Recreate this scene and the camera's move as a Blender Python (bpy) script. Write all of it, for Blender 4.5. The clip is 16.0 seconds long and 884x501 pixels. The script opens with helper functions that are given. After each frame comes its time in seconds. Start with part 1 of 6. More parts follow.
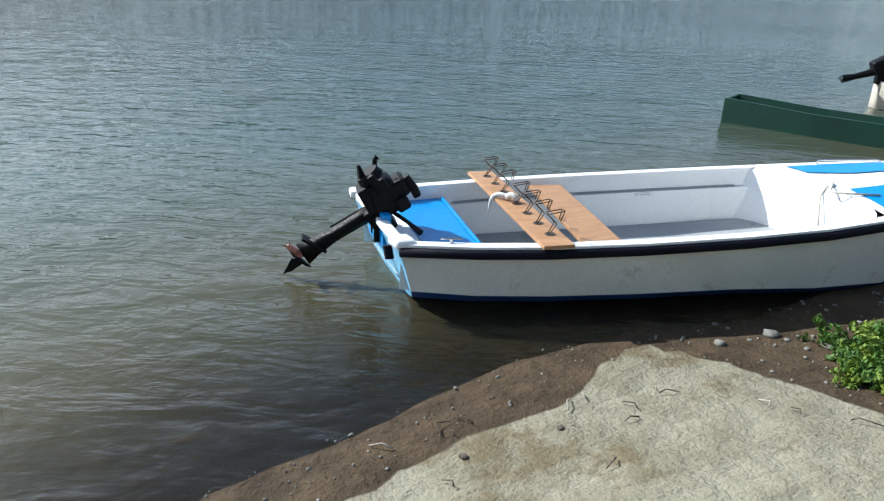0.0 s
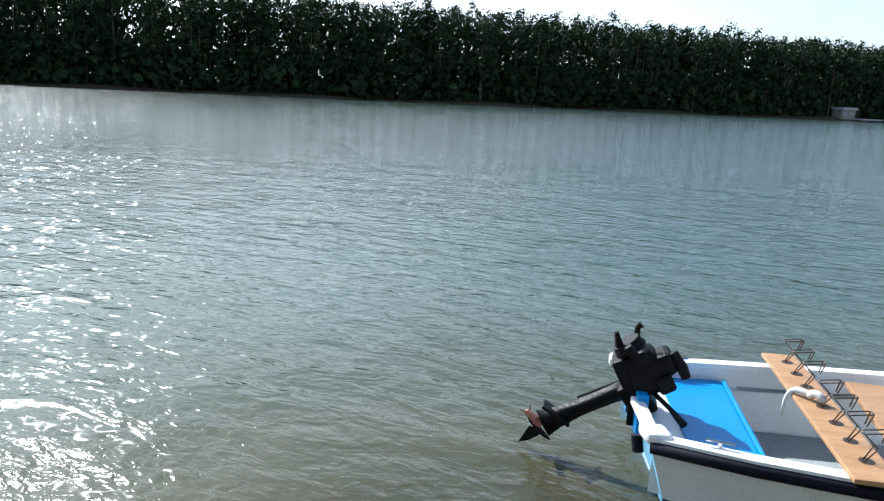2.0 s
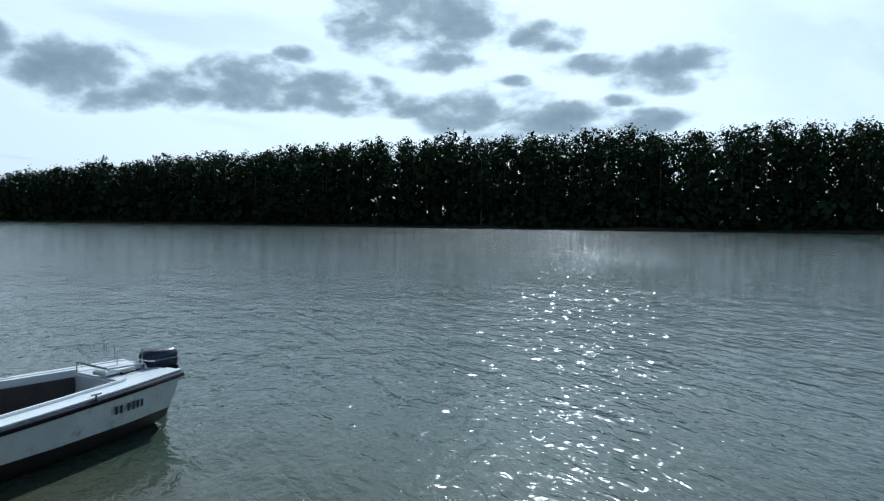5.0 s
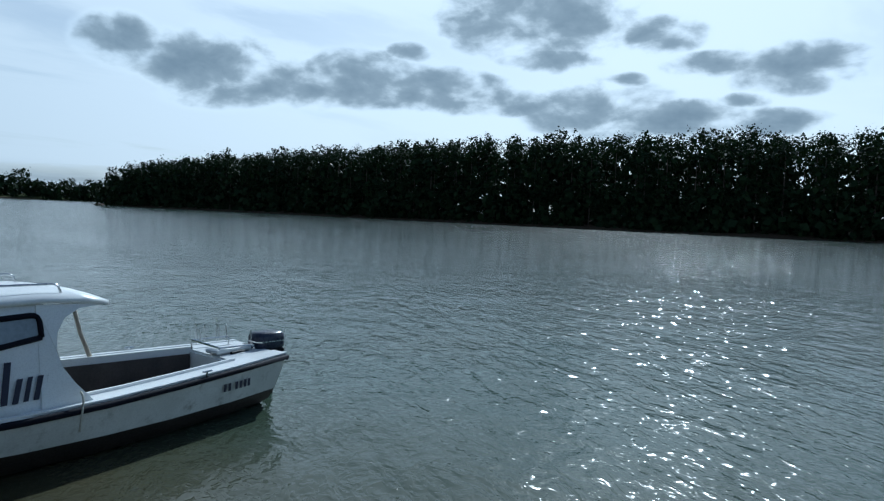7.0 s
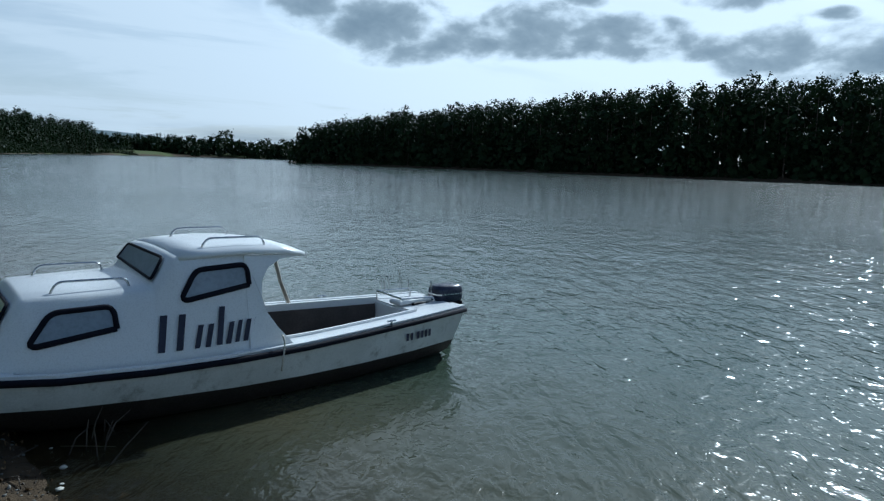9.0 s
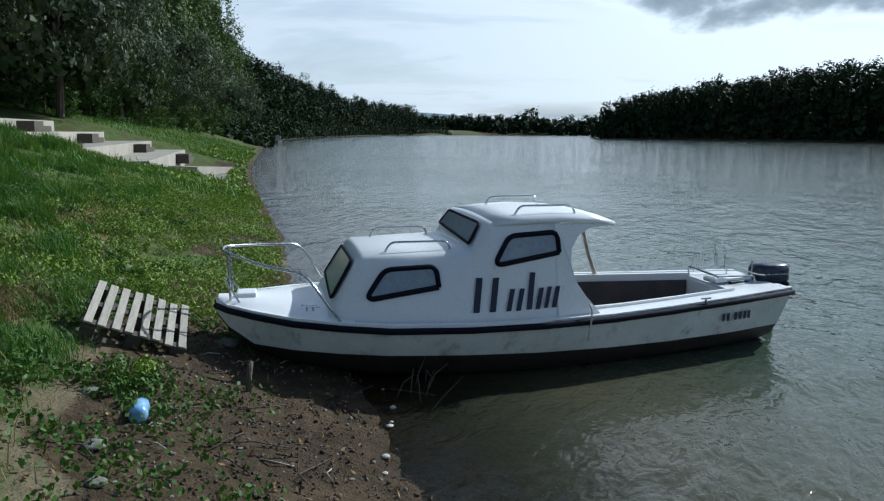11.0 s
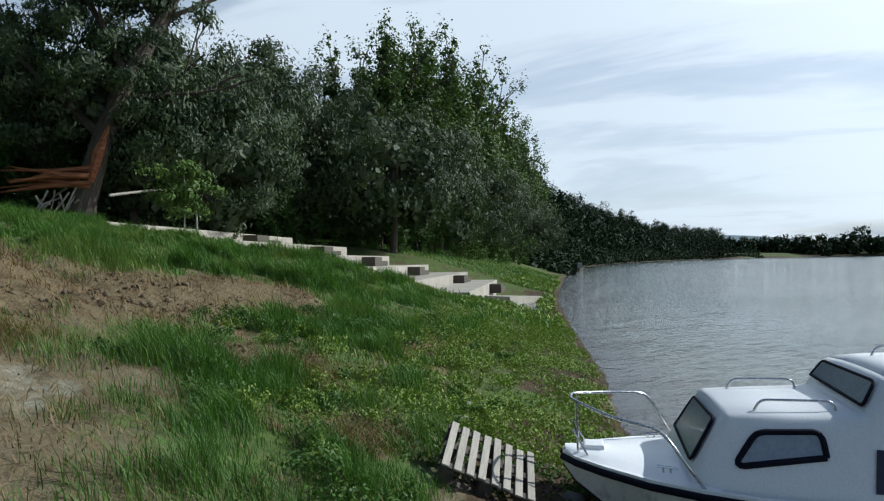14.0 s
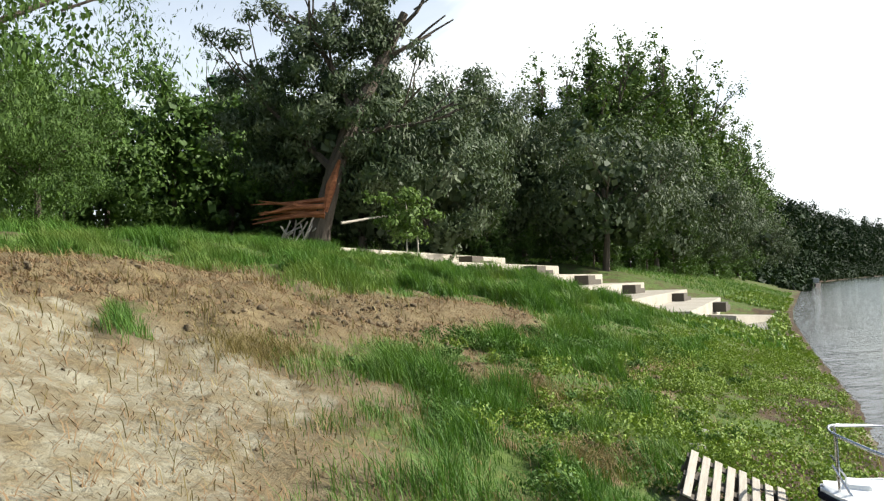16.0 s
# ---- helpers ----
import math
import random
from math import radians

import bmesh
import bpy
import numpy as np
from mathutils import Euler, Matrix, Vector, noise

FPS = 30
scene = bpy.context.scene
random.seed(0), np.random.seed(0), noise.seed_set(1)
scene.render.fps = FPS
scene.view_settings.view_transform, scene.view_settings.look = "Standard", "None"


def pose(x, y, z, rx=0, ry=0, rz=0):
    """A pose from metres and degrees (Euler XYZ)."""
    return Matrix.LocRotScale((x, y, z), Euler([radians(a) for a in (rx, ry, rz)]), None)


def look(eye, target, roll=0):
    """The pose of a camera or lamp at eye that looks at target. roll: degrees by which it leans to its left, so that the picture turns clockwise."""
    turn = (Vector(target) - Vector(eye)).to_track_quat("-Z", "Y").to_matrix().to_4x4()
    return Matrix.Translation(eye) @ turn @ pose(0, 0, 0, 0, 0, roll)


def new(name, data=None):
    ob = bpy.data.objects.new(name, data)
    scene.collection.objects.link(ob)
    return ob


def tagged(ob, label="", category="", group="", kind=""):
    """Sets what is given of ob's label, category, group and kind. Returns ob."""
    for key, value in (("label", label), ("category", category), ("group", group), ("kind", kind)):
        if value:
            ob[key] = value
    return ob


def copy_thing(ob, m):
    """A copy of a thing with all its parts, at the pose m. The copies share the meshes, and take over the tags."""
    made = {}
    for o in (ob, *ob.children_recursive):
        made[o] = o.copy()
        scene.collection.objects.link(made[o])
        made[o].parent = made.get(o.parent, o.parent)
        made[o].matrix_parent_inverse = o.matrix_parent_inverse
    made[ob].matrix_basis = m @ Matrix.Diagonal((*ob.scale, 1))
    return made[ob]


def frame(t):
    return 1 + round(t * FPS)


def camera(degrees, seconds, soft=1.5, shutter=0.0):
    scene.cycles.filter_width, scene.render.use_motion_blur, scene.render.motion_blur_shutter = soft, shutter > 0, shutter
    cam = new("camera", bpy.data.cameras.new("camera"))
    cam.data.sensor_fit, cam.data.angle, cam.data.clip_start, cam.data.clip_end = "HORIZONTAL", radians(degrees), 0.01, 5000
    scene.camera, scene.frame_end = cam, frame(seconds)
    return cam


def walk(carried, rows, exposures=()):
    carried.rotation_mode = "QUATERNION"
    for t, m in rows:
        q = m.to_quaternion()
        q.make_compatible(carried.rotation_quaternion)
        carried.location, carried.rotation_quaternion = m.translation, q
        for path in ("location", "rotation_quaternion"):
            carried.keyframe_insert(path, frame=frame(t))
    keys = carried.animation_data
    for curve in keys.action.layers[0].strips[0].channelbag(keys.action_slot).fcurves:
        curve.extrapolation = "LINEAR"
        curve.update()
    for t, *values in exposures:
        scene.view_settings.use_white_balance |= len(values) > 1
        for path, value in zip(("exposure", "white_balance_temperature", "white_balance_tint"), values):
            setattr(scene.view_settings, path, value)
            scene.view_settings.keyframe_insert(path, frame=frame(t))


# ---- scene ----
cam = camera(63.3, 16.0, soft=1.25)

PATH = [
    (0, (-0.359, -0.236, 2.015), (0.357, 1.476, 1.268), 2.8),
    (0.5, (-0.294, -0.156, 1.984), (0.197, 1.613, 1.19), 2.7),
    (1, (-0.062, -0.016, 1.98), (0.309, 1.818, 1.274), 6.4),
    (1.5, (0.036, 0.087, 2.006), (0.291, 1.978, 1.409), 3.8),
    (2, (0.037, 0.274, 2.011), (-0.054, 2.226, 1.588), 2.7),
    (2.5, (0.02, 0.308, 2.026), (-0.49, 2.21, 1.674), 0.4),
    (3, (0.015, 0.29, 2.043), (-0.856, 2.078, 1.84), 3.1),
    (3.5, (0.03, 0.247, 2.043), (-0.951, 1.985, 1.902), 0.7),
    (4, (0.056, 0.203, 2.037), (-1.075, 1.847, 1.908), 1.7),
    (4.5, (0.086, 0.181, 2.052), (-1.16, 1.741, 1.94), 1.6),
    (5, (0.159, 0.173, 1.993), (-1.229, 1.61, 1.908), 0.6),
    (7.5, (0.102, 0.247, 1.957), (-1.517, 1.415, 1.84), 2.6),
    (8, (0.119, 0.227, 1.952), (-1.557, 1.308, 1.812), 2.3),
    (9, (0.071, 0.213, 1.967), (-1.743, 1.02, 1.724), 1.8),
    (10.5, (-0.01, 0.202, 1.87), (-1.952, 0.517, 1.51), 1.0),
    (11, (-0.02, 0.145, 1.897), (-1.993, 0.153, 1.573), 0.4),
    (11.5, (-0.041, 0.076, 1.934), (-2.014, -0.153, 1.703), 0.6),
    (12, (-0.085, -0.067, 1.982), (-2.044, -0.448, 1.86), -0.4),
    (12.5, (-0.102, -0.195, 2.012), (-2.034, -0.708, 1.947), -1.8),
    (13, (-0.142, -0.276, 2.019), (-2.05, -0.871, 1.959), 1.5),
    (13.5, (-0.169, -0.291, 2.045), (-2.032, -1.016, 2.036), -0.1),
    (14, (-0.167, -0.288, 2.04), (-2.005, -1.076, 2.068), -0.9),
    (14.5, (-0.156, -0.295, 2.063), (-1.952, -1.173, 2.13), -1.2),
    (15, (-0.118, -0.314, 2.069), (-1.84, -1.327, 2.145), -1.5),
    (15.5, (-0.072, -0.341, 2.077), (-1.726, -1.463, 2.143), -1.1),
    (16, (-0.023, -0.38, 2.079), (-1.559, -1.657, 2.171), -1.7),
]
walk(cam, [(t, look(eye, target, roll)) for t, eye, target, roll in PATH],
     [(0.0, 0.75, 5800, 8), (1.0, 1.13, 6000, 8), (1.5, 1.2, 6000, 8), (2.0, 0.95, 5700, 6), (3.0, 0.12, 5000, 1), (5.0, -0.25, 5200, 1), (8.0, -0.5, 5000, 0),
      (10.5, -0.1, 5400, 4), (12.0, -0.2, 5500, 5), (13.5, -0.22, 5600, 6), (14.5, 0.25, 5800, 6), (15.2, 0.6, 6150, 6), (16.0, 0.92, 6500, 9)])
# ---- end of camera ----

# ---------- light ----------
SUN_YAW, SUN_EL = 38.0, 36.0
sun_way = Vector((-math.sin(radians(SUN_YAW)) * math.cos(radians(SUN_EL)), math.cos(radians(SUN_YAW)) * math.cos(radians(SUN_EL)), math.sin(radians(SUN_EL))))
sun = new("sun", bpy.data.lights.new("sun", "SUN"))
sun.data.energy, sun.data.angle, sun.data.color = 5.0, radians(0.6), (1.0, 0.95, 0.87)
sun.matrix_world = look(sun_way * 100, (0, 0, 0))


class Nodes:
    """Short hand for building a node tree."""

    def __init__(self, tree):
        self.tree = tree
        tree.nodes.clear()

    def add(self, kind, props=None, **inputs):
        n = self.tree.nodes.new(kind)
        for k, v in (props or {}).items():
            if k == "operation":
                n.operation = v
            elif k == "use_clamp":
                n.use_clamp = v
            elif k == "data_type":
                n.data_type = v
            elif k == "blend_type":
                n.blend_type = v
            elif k == "interpolation_type":
                n.interpolation_type = v
            elif k == "feature":
                n.feature = v
            elif k == "attribute_name":
                n.attribute_name = v
        for k, v in inputs.items():
            self.put(n.inputs[int(k[1:])] if k[0] == "i" and k[1:].isdigit() else n.inputs[k.replace("_", " ")], v)
        return n

    def put(self, socket, v):
        if isinstance(v, bpy.types.NodeSocket):
            self.tree.links.new(v, socket)
        elif isinstance(v, bpy.types.Node):
            self.tree.links.new(v.outputs[0], socket)
        elif isinstance(v, (tuple, list)) and len(v) == 3 and socket.type == "RGBA":
            socket.default_value = (*v, 1)
        else:
            socket.default_value = v

    def math(self, op, a, b=0.0, clamp=False):
        return self.add("ShaderNodeMath", {"operation": op, "use_clamp": clamp}, i0=a, i1=b).outputs[0]

    def vec(self, op, a, b=(0, 0, 0)):
        n = self.add("ShaderNodeVectorMath", {"operation": op}, i0=a, i1=b)
        return n.outputs["Value"] if op in ("DOT_PRODUCT", "DISTANCE", "LENGTH") else n.outputs[0]

    def mix(self, f, a, b, kind="MIX"):
        n = self.add("ShaderNodeMix", {"data_type": "RGBA", "blend_type": kind})
        self.put(n.inputs[0], f), self.put(n.inputs[6], a), self.put(n.inputs[7], b)
        return n.outputs[2]

    def noise(self, where, scale, detail=4.0, rough=0.55, distort=0.0):
        return self.add("ShaderNodeTexNoise", None, Vector=where, Scale=scale, Detail=detail, Roughness=rough, Distortion=distort).outputs[0]

    def ramp(self, f, lo, hi, a=0.0, b=1.0):
        return self.add("ShaderNodeMapRange", {"interpolation_type": "SMOOTHSTEP"}, i0=f, i1=lo, i2=hi, i3=a, i4=b).outputs[0]


def direction(yaw, el):
    y, e = radians(yaw), radians(el)
    return (-math.sin(y) * math.cos(e), math.cos(y) * math.cos(e), math.sin(e))


world = bpy.data.worlds.new("sky")
scene.world = world
world.use_nodes = True
w = Nodes(world.node_tree)
way = w.add("ShaderNodeTexCoord").outputs["Generated"]
sky = w.add("ShaderNodeTexSky")
sky.sky_type, sky.sun_disc, sky.sun_elevation, sky.sun_rotation, sky.dust_density = "NISHITA", False, radians(SUN_EL), radians(-SUN_YAW), 1.5
blue = w.mix(1.0, sky.outputs[0], (0.19, 0.195, 0.2), "MULTIPLY")
sep = w.add("ShaderNodeSeparateXYZ", None, Vector=way)
flat = w.vec("DIVIDE", way, w.add("ShaderNodeCombineXYZ", None, X=w.math("ADD", w.math("MAXIMUM", sep.outputs[2], 0.0), 0.16), Y=w.math("ADD", w.math("MAXIMUM", sep.outputs[2], 0.0), 0.16), Z=1.0).outputs[0])
veil_n = w.noise(w.vec("MULTIPLY", flat, (1.0, 0.45, 0.0)), 1.3, 6.0, 0.55, 0.4)
toward = w.vec("DOT_PRODUCT", way, tuple(sun_way))
near_sun = w.ramp(toward, 0.45, 1.0)
ahead = w.ramp(toward, -0.45, 0.7)
high = w.ramp(sep.outputs[2], 0.34, 0.62)
veil = w.ramp(w.math("ADD", veil_n, w.math("MULTIPLY", ahead, 0.14)), 0.4, 0.66)
low = w.ramp(sep.outputs[2], 0.12, 0.7, 1.0, 0.0)
veil = w.math("MAXIMUM", w.math("MULTIPLY", veil, w.math("SUBTRACT", 1.0, w.math("MULTIPLY", high, 0.75))), w.math("MULTIPLY", w.math("MULTIPLY", low, w.ramp(veil_n, 0.3, 0.6, 0.6, 1.0)), w.ramp(ahead, 0.0, 0.5, 0.85, 1.0)))
aside = w.ramp(w.vec("DOT_PRODUCT", way, direction(-55, 12)), 0.25, 0.85)
veil = w.math("MULTIPLY", veil, w.math("SUBTRACT", 1.0, w.math("MULTIPLY", aside, 0.72)))
bright = w.mix(ahead, (1.5, 1.56, 1.58), (1.9, 1.97, 2.0))
bright = w.mix(near_sun, bright, (2.7, 2.73, 2.7))
bright = w.mix(high, bright, (0.55, 0.62, 0.68))
veiled = w.mix(w.math("MULTIPLY", veil, 0.92), blue, bright)
# grey cumulus: yaw, elevation, reach across, reach up
body, wisp = -1.0, w.noise(w.vec("MULTIPLY", way, (1.0, 1.0, 1.9)), 15.0, 6.0, 0.5, 0.3)
puff = w.noise(w.vec("MULTIPLY", way, (1.0, 1.0, 1.6)), 34.0, 4.0, 0.5)
ragged = w.math("ADD", w.math("MULTIPLY", w.math("SUBTRACT", wisp, 0.5), 3.0), w.math("MULTIPLY", w.math("SUBTRACT", puff, 0.5), 1.3))
for yaw, el, across, up in ((70.2, 10.1, 4.6, 2.2), (65.5, 9.5, 4.3, 1.7), (59.0, 10.3, 3.6, 1.9), (54.1, 9.7, 5.2, 1.5), (48.6, 9.0, 4.6, 0.9), (76.9, 11.4, 2.2, 1.5),
                            (40.5, 8.4, 4.4, 2.0), (34.7, 7.9, 5.4, 1.2), (29.0, 7.6, 3.8, 0.9), (46.0, 15.3, 5.8, 2.5), (44.5, 12.2, 3.0, 0.8), (36.1, 14.0, 2.3, 1.1),
                            (27.0, 11.4, 4.0, 1.5), (31.9, 11.8, 3.0, 0.8), (55.5, 12.5, 1.5, 0.6), (38.7, 10.8, 1.3, 0.5), (30.2, 9.2, 1.4, 0.5), (62.0, 18.5, 6.5, 1.4), (85.0, 20.0, 6.0, 1.6)):
    off = w.vec("SUBTRACT", way, direction(yaw, el))
    a = w.vec("DOT_PRODUCT", off, (math.cos(radians(yaw)), math.sin(radians(yaw)), 0))
    b = w.add("ShaderNodeSeparateXYZ", None, Vector=off).outputs[2]
    d = w.math("ADD", w.math("POWER", w.math("ABSOLUTE", w.math("DIVIDE", a, radians(across * 1.3))), 2.0), w.math("POWER", w.math("ABSOLUTE", w.math("DIVIDE", b, radians(up * 1.2))), 2.0))
    body = w.math("MAXIMUM", body, w.math("SUBTRACT", 1.25, d))
thick = w.math("ADD", body, w.math("MULTIPLY", ragged, w.ramp(body, -0.5, 0.4)))
rim = w.math("MULTIPLY", w.ramp(thick, -0.4, 0.3), w.ramp(thick, 0.3, 1.2, 1.0, 0.0))
dark = w.ramp(thick, 0.05, 1.1)
shade = w.mix(w.ramp(thick, 0.5, 2.0), (1.0, 1.12, 1.18), (0.55, 0.68, 0.78))
clouds = w.mix(w.math("MULTIPLY", rim, 0.35), veiled, (2.5, 2.6, 2.62))
clouds = w.mix(w.math("MULTIPLY", dark, 0.93), clouds, shade)
haze = w.ramp(sep.outputs[2], 0.015, 0.05, 1.0, 0.0)
bank_n = w.ramp(w.noise(w.vec("MULTIPLY", way, (4.0, 4.0, 30.0)), 1.2, 4.0), 0.4, 0.65)
clouds = w.mix(w.math("MULTIPLY", w.math("MULTIPLY", haze, bank_n), 0.55), clouds, (0.36, 0.50, 0.62))
w.add("ShaderNodeOutputWorld", None, Surface=w.add("ShaderNodeBackground", None, Color=clouds, Strength=0.46))

# ---------- materials ----------


def material(name):
    m = bpy.data.materials.new(name)
    m.use_nodes = True
    return m, Nodes(m.node_tree)


def surface(name, base, other, rough=0.6, scale=6.0, grain=60.0, metal=0.0, bump=0.2, dirt=None, dirt_at=(0.55, 0.75), depth=0.01, spec=0.5, coords="Object", stretch=(1, 1, 1)):
    """Two colours in slow patches, fine grain in the relief, and stains of a third colour."""
    m, n = material(name)
    where = n.vec("MULTIPLY", n.add("ShaderNodeTexCoord").outputs[coords], stretch)
    slow, fine = n.noise(where, scale, 5.0), n.noise(where, grain, 4.0)
    colour = n.mix(n.ramp(slow, 0.3, 0.7), base, other)
    colour = n.mix(n.ramp(fine, 0.35, 0.75, 0.0, 0.35), colour, tuple(c * 0.6 for c in base))
    if dirt:
        colour = n.mix(n.ramp(n.noise(where, scale * 2.3, 7.0, 0.7), *dirt_at, 0.0, 0.8), colour, dirt)
    rnd = n.add("ShaderNodeObjectInfo").outputs["Random"]
    colour = n.mix(1.0, colour, n.mix(rnd, (0.88, 0.88, 0.88), (1.0, 1.0, 1.0)), "MULTIPLY")
    bumped = n.add("ShaderNodeBump", None, Strength=bump, Distance=depth, Height=n.math("ADD", fine, n.math("MULTIPLY", slow, 0.6)))
    p = n.add("ShaderNodeBsdfPrincipled", None, Base_Color=colour, Roughness=n.ramp(fine, 0.2, 0.8, max(0.03, rough - 0.12), min(1, rough + 0.12)), Metallic=metal, Normal=bumped, IOR=1.45)
    p.inputs["Specular IOR Level"].default_value = spec
    n.add("ShaderNodeOutputMaterial", None, Surface=p)
    return m


WHITE = surface("white_gelcoat", (0.88, 0.89, 0.88), (0.84, 0.85, 0.84), 0.34, 3, 90, bump=0.08, depth=0.004, dirt=(0.46, 0.46, 0.4), dirt_at=(0.66, 0.9))
HULL = surface("worn_hull_paint", (0.80, 0.81, 0.76), (0.70, 0.71, 0.65), 0.5, 2.5, 70, bump=0.12, depth=0.005, dirt=(0.28, 0.27, 0.2), dirt_at=(0.55, 0.8))
# Hull white toned down for grime and for the shade on its side.
OLDSHADEHULL = surface("grimy_shaded_topside_paint", (0.66, 0.67, 0.62), (0.54, 0.55, 0.5), 0.5, 2.5, 70, bump=0.12, depth=0.005, dirt=(0.17, 0.16, 0.12), dirt_at=(0.5, 0.75))
# Bottom paint, made near black to hold the shade under the hull too.
BOTTOM = surface("shade_dark_bottom_paint", (0.03, 0.024, 0.018), (0.018, 0.016, 0.012), 0.6, 4, 60, bump=0.2)
BLUE = surface("blue_paint", (0.008, 0.24, 0.62), (0.01, 0.28, 0.68), 0.4, 4, 80, bump=0.1, depth=0.004, dirt=(0.05, 0.13, 0.3), dirt_at=(0.62, 0.85))
LIGHTBLUE = surface("faded_light_blue_paint", (0.16, 0.46, 0.72), (0.22, 0.52, 0.75), 0.45, 4, 80, bump=0.1, depth=0.004, dirt=(0.3, 0.45, 0.5))
DARKBLUE = surface("dark_antifouling", (0.01, 0.06, 0.25), (0.012, 0.045, 0.17), 0.55, 4, 70, bump=0.15)
GREEN = surface("green_paint", (0.008, 0.07, 0.04), (0.012, 0.05, 0.035), 0.45, 2, 60, bump=0.15, dirt=(0.02, 0.04, 0.03))
RUBBER = surface("black_rubber", (0.006, 0.007, 0.014), (0.01, 0.01, 0.018), 0.75, 8, 90, bump=0.15, spec=0.15)
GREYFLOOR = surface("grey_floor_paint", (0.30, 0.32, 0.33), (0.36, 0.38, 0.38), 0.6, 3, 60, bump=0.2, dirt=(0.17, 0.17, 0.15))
BOARD = surface("varnished_board", (0.47, 0.27, 0.135), (0.36, 0.19, 0.085), 0.5, 4, 50, bump=0.2, depth=0.004, stretch=(1, 8, 8), dirt=(0.2, 0.09, 0.03))
OLDWOOD = surface("weathered_wood", (0.44, 0.40, 0.33), (0.33, 0.30, 0.25), 0.85, 5, 60, bump=0.4, depth=0.006, stretch=(10, 1, 10), dirt=(0.14, 0.12, 0.09))
# Dark brown painted on shaded parts: the pallet's underside and the terrace steps.
SHADEBROWN = surface("shade_brown", (0.10, 0.085, 0.065), (0.07, 0.06, 0.045), 0.9, 5, 60, bump=0.4, depth=0.006, stretch=(1, 10, 10))
STEEL = surface("stainless_steel", (0.62, 0.63, 0.64), (0.52, 0.53, 0.54), 0.22, 5, 80, metal=1.0, bump=0.03)
WIRE = surface("rusty_wire", (0.09, 0.075, 0.06), (0.14, 0.09, 0.06), 0.5, 20, 120, metal=0.7, bump=0.1)
MOTOR = surface("black_engine_paint", (0.003, 0.003, 0.0035), (0.006, 0.006, 0.007), 0.55, 9, 70, bump=0.2, dirt=(0.01, 0.009, 0.008), spec=0.18)
NAVY = surface("navy_cowl", (0.02, 0.025, 0.05), (0.03, 0.035, 0.06), 0.3, 5, 60, bump=0.06)
PROPRED = surface("faded_red_paint", (0.42, 0.13, 0.09), (0.5, 0.26, 0.2), 0.5, 14, 80, bump=0.15)
CONCRETE = surface("pale_concrete", (0.42, 0.385, 0.315), (0.33, 0.30, 0.24), 0.85, 0.7, 14, bump=0.4, depth=0.02, dirt=(0.25, 0.23, 0.18), dirt_at=(0.58, 0.8))
BARK = surface("grey_brown_bark", (0.12, 0.095, 0.07), (0.075, 0.06, 0.045), 0.95, 1.5, 12, bump=0.9, depth=0.05, stretch=(3, 3, 0.6))
SPLIT = surface("split_orange_wood", (0.42, 0.16, 0.065), (0.22, 0.075, 0.035), 0.85, 3, 20, bump=0.8, depth=0.05, stretch=(0.8, 4, 4), dirt=(0.12, 0.06, 0.03))
STONE = surface("river_stone", (0.22, 0.21, 0.18), (0.14, 0.135, 0.115), 0.85, 9, 40, bump=0.4, dirt=(0.14, 0.12, 0.09))
MUDLUMP = surface("wet_lump", (0.07, 0.053, 0.033), (0.04, 0.03, 0.02), 0.8, 9, 60, bump=0.5, dirt=(0.16, 0.14, 0.09))
CLOD = surface("dry_clod", (0.17, 0.13, 0.075), (0.11, 0.085, 0.048), 0.98, 6, 40, bump=0.8, depth=0.03, dirt=(0.10, 0.07, 0.04))
STRAW = surface("dead_grass", (0.31, 0.205, 0.1), (0.2, 0.12, 0.058), 0.95, 3, 20, bump=0.1)
CLOTH = surface("white_cloth", (0.75, 0.74, 0.7), (0.68, 0.66, 0.62), 0.9, 10, 120, bump=0.3)
PLASTIC = surface("blue_pet", (0.16, 0.36, 0.62), (0.3, 0.5, 0.72), 0.12, 14, 60, bump=0.1)
TINT = surface("grey_window", (0.27, 0.31, 0.35), (0.34, 0.38, 0.42), 0.12, 1.2, 30, bump=0.02)
# Dark brown that paints the cockpit's inner shade; also the skiff's hull colour.
DARKBROWN = surface("skiff_and_shade_brown", (0.10, 0.085, 0.075), (0.07, 0.06, 0.055), 0.8, 4, 50, bump=0.2)
INK = surface("dark_lettering", (0.012, 0.015, 0.04), (0.02, 0.022, 0.05), 0.5, 6, 60, bump=0.02)
CREAM = surface("cream_rope", (0.6, 0.58, 0.5), (0.45, 0.43, 0.36), 0.9, 30, 150, bump=0.4)
FARHOUSE = surface("pale_plaster", (0.26, 0.25, 0.22), (0.2, 0.19, 0.17), 0.9, 0.4, 4, bump=0.1)


